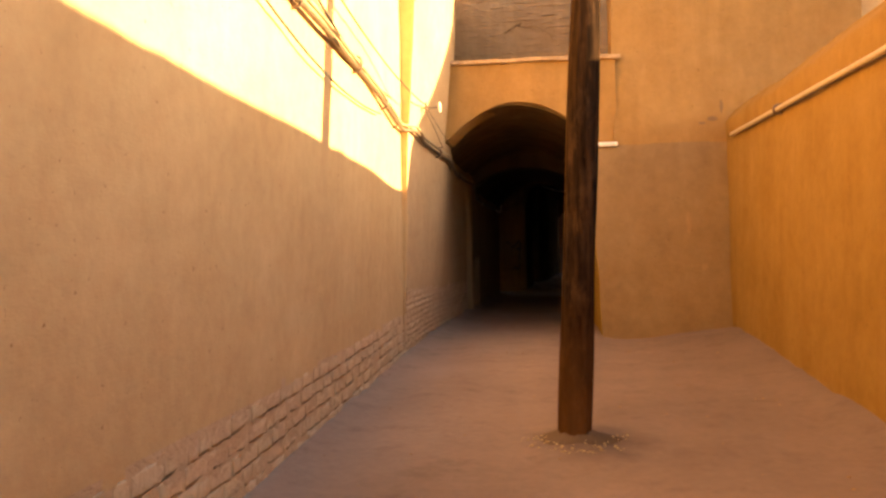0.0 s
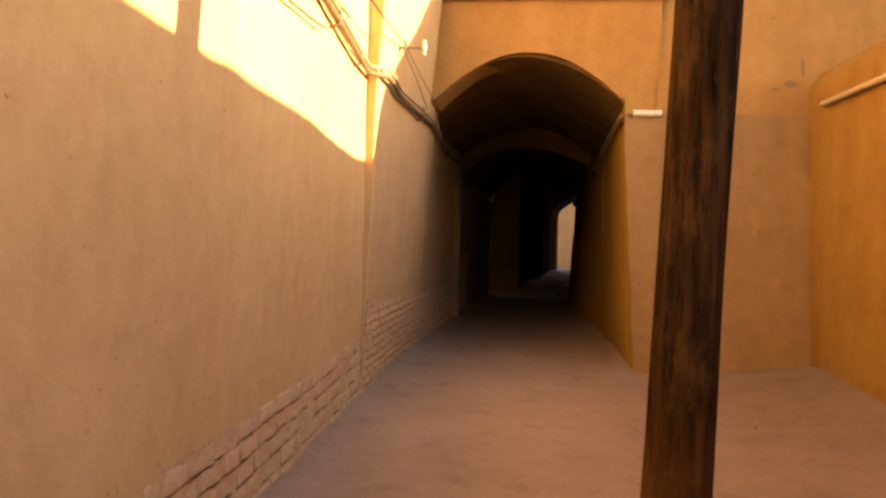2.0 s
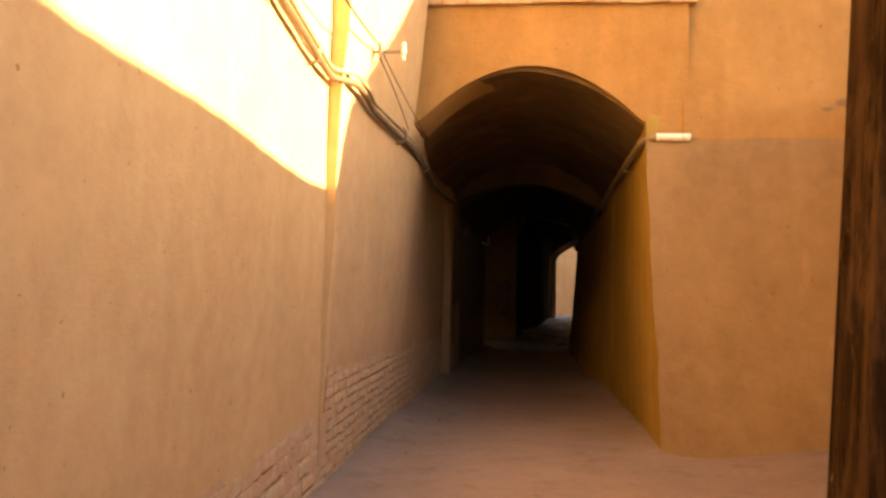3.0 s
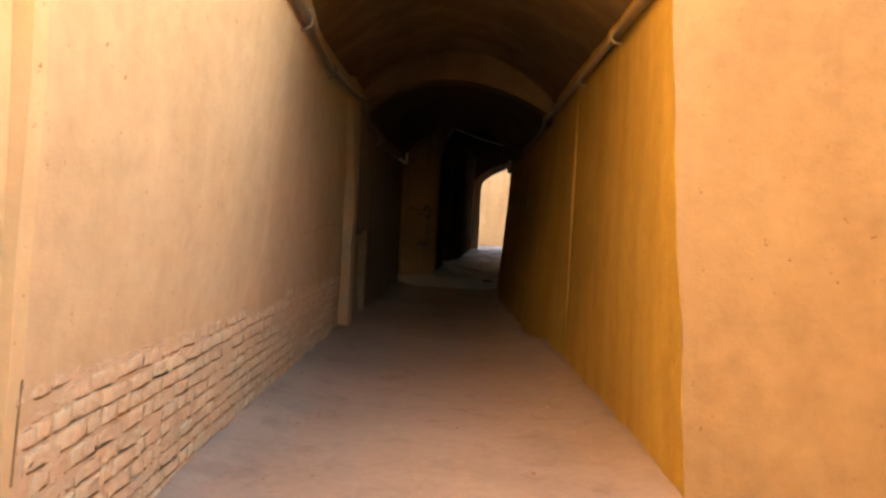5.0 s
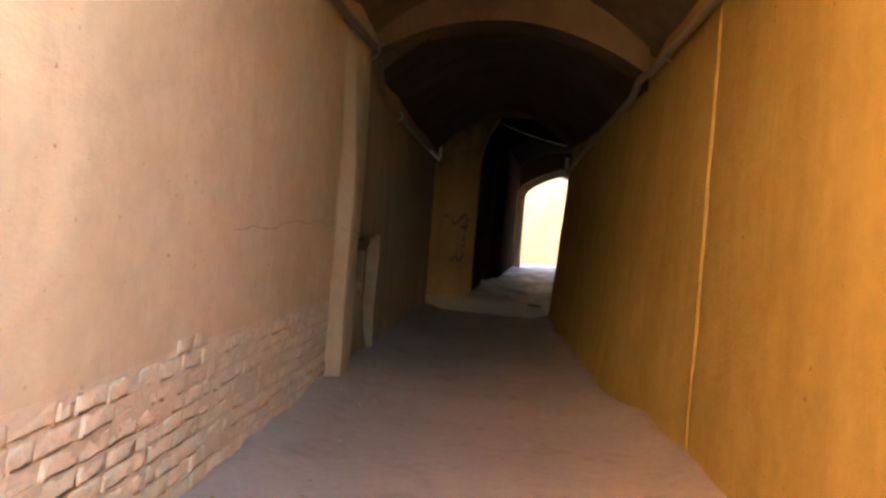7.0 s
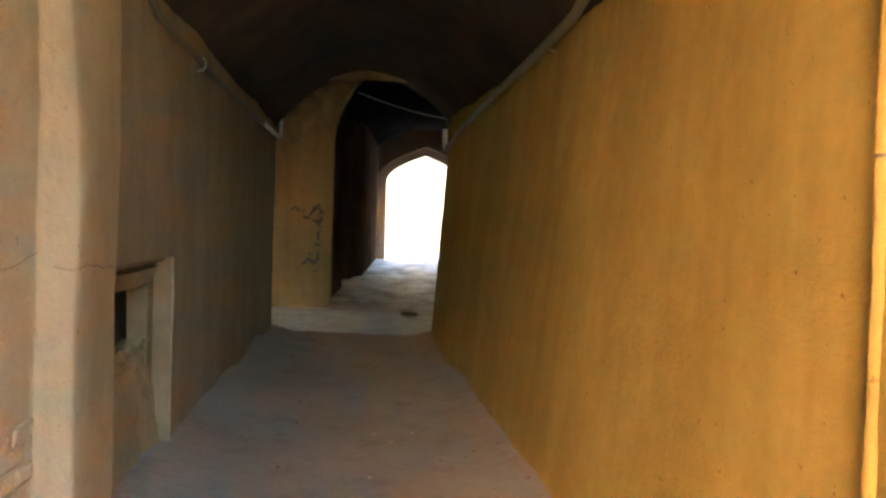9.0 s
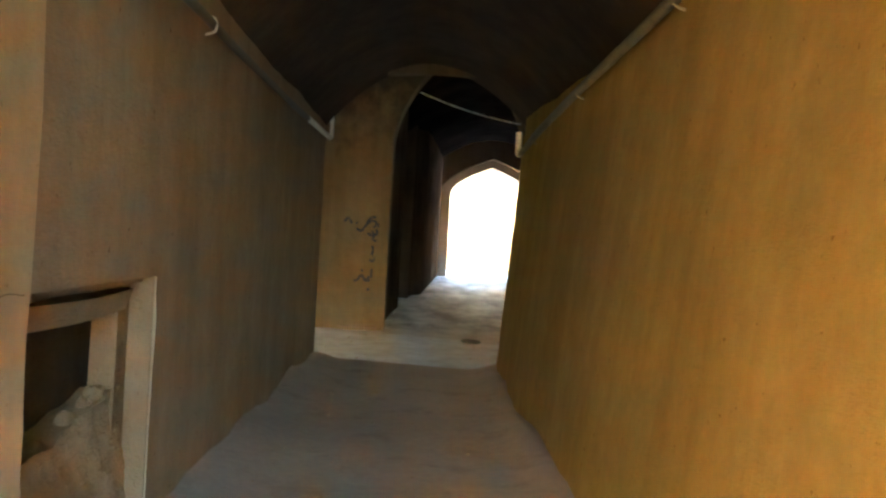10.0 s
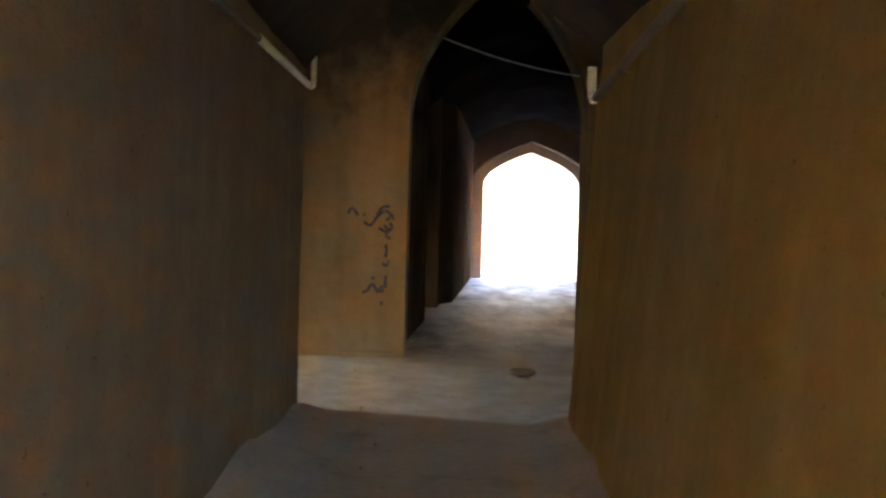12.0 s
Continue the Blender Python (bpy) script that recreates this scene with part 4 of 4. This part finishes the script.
# ---- cracks and patches in the plaster ----


def crack(parent, at, u0, u1, v0, v1, wander, seed, r=0.0022):
    pts, b = [], bmesh.new()
    for i in range(31):
        k = i / 30
        u = u0 + (u1 - u0) * k
        v = v0 + (v1 - v0) * k + wander * noise.noise(Vector((k * 5, seed, 1))) + 0.3 * wander * noise.noise(Vector((k * 19, seed, 4)))
        pts.append(at(u, v))
    tube(b, pts, r, 4)
    return part("crack", b, MORTAR, parent, "hairline crack in the plaster, and one drawn step-edge line")


# first one is a dark line drawn for the brick step's shaded edge
crack(wall_yard, lambda y, z: west_front(y, z), 12.57, 12.59, 0.5, 0.82, 0.015, 12, 0.006)
crack(wall_tunnel, lambda y, z: west_front(y, z), 17.2, 19.7, 1.2, 1.29, 0.07, 3)
crack(wall_tunnel, lambda y, z: west_front(y, z), 19.78, 20.55, 1.24, 1.2, 0.03, 6)


crack(upper, lambda x, z: Vector((x, 17.69, z)), -0.41, -0.1, 5.27, 5.45, 0.05, 8, 0.016)


def dab(parent, x, z, w, h, seed, material, label):
    b = bmesh.new()
    ring = [b.verts.new((x + w * math.cos(t) * (1 + 0.35 * noise.noise(Vector((math.cos(t) * 2, math.sin(t) * 2, seed)))), 0, z + h * math.sin(t) * (1 + 0.35 * noise.noise(Vector((math.cos(t) * 2, seed, math.sin(t) * 2)))))) for t in [2 * math.pi * i / 22 for i in range(22)]]
    for v in ring:
        v.co.y = face_y(v.co.z) + (-0.014 if v.co.z > 2.8 else 0) + rough(v.co.x, 15 if v.co.z > 2.8 else 14, v.co.z, 1.6 if v.co.z > 2.8 else 1.3) - 0.006
    f = b.faces.new(ring)
    out = bmesh.ops.extrude_face_region(b, geom=[f])["geom"]
    for v in out:
        if isinstance(v, bmesh.types.BMVert):
            v.co.y += 0.03
    return part("patch", b, material, parent, label)


dab(face_low, 2.36, 1.62, 0.035, 0.17, 2, SMEAR, "pale smear of newer plaster")
dab(face_low, 2.55, 1.0, 0.04, 0.05, 5, SMEAR, "pale smear of newer plaster")
dab(face_up, 2.75, 3.12, 0.07, 0.035, 7, MORTAR, "dark crumbled hole in the plaster")
dab(face_up, 2.6, 3.06, 0.05, 0.02, 8, MORTAR, "dark crumbled hole in the plaster")
dab(face_up, 2.88, 3.3, 0.02, 0.1, 11, MORTAR, "dark crumbled hole in the plaster")

# ---- coping bricks on the arch wall, then the bricks at the wall's foot ----
rng = random.Random(21)
x = -1.12
bm = bmesh.new()
brick_box(bm, (-0.115, -0.09, -0.028), (0.115, 0.09, 0.028), 0.005)
coping = bpy.data.meshes.new("coping_brick")
bm.to_mesh(coping)
bm.free()
coping.materials.append(COPING)
while x < 1.3:
    o = new("coping_brick", coping)
    o.parent = arch_wall
    o.matrix_world = pose(x + 0.115, face_y(2.9) + 0.13 + rng.uniform(-0.015, 0.015), 4.1 + rng.uniform(-0.006, 0.006), rng.uniform(-2, 2), rng.uniform(-2, 2), rng.uniform(-3, 3))
    x += 0.236

shapes = []
for k in range(14):
    # a worn brick: a lumpy face with rounded, chipped rims
    bm = bmesh.new()
    ys, zs = (-0.5, -0.46, -0.2, 0.12, 0.45, 0.5), (-0.5, -0.36, 0.0, 0.37, 0.5)
    sy, sz = rng.uniform(-0.02, 0.02), rng.uniform(-0.06, 0.06)
    grid = []
    for y in ys:
        col = []
        for z in zs:
            rim = abs(y) > 0.49 or abs(z) > 0.49
            x = (rng.uniform(-0.006, -0.001) if rim else 0.0) + rng.uniform(-0.005, 0.004)
            if abs(y) > 0.44 and abs(z) > 0.34 and rng.random() < 0.25:
                x -= 0.008
            col.append(bm.verts.new((x, y * (1 + rng.uniform(-0.04, 0.02)) + sy * z, z * (1 + rng.uniform(-0.13, 0.08)) + sz * y)))
        grid.append(col)
    for p, q in zip(grid, grid[1:]):
        for j in range(len(zs) - 1):
            bm.faces.new((p[j], q[j], q[j + 1], p[j + 1])).smooth = True
    rim = [c[0] for c in grid] + grid[-1][1:] + [c[-1] for c in grid[-2::-1]] + grid[0][-2:0:-1]
    deep = [bm.verts.new((-0.05, v.co.y, v.co.z)) for v in rim]
    for i in range(len(rim)):
        j = (i + 1) % len(rim)
        bm.faces.new((rim[i], deep[i], deep[j], rim[j])).smooth = True
    bmesh.ops.recalc_face_normals(bm, faces=bm.faces)
    me = bpy.data.meshes.new("brick")
    bm.to_mesh(me)
    bm.free()
    me.materials.append(BRICK)
    shapes.append(me)


def lay(parent, y0, y1, course, length):
    row = 0
    while row * course < 0.86:
        y = y0 - rng.uniform(0, 0.2)
        while y < y1:
            w = length * rng.uniform(0.85, 1.1) * (1 if rng.random() < 0.7 else 0.52)
            mid = y + w / 2
            z = floor_z(-1.3, mid) + 0.045 + row * course + 0.014 * noise.noise(Vector((mid * 0.8, row * 0.6, 2))) + rng.uniform(-0.004, 0.004)
            over = z - floor_z(-1.3, mid) - band(mid)
            if y0 < mid < y1 and over < -0.008:
                o = new("brick", shapes[rng.randrange(14)])
                o.parent = parent
                lean = math.degrees(math.atan2(west(mid + 0.1, z) - west(mid - 0.1, z), 0.2))
                o.matrix_world = pose(west(mid, z) + 0.2 * rough(-1.3, mid, z) + 0.0005 + rng.uniform(-0.003, 0.003), mid, z, rng.uniform(-1.7, 1.7), 0, -lean + rng.uniform(-1.5, 1.5)) @ Matrix.Diagonal((1, w - rng.uniform(0.0, 0.01), course - rng.uniform(-0.001, 0.007), 1))
            y += w
        row += 1


lay(wall_yard, 3.6, 12.6, 0.114, 0.3)
lay(wall_tunnel, 12.62, 19.7, 0.0775, 0.232)
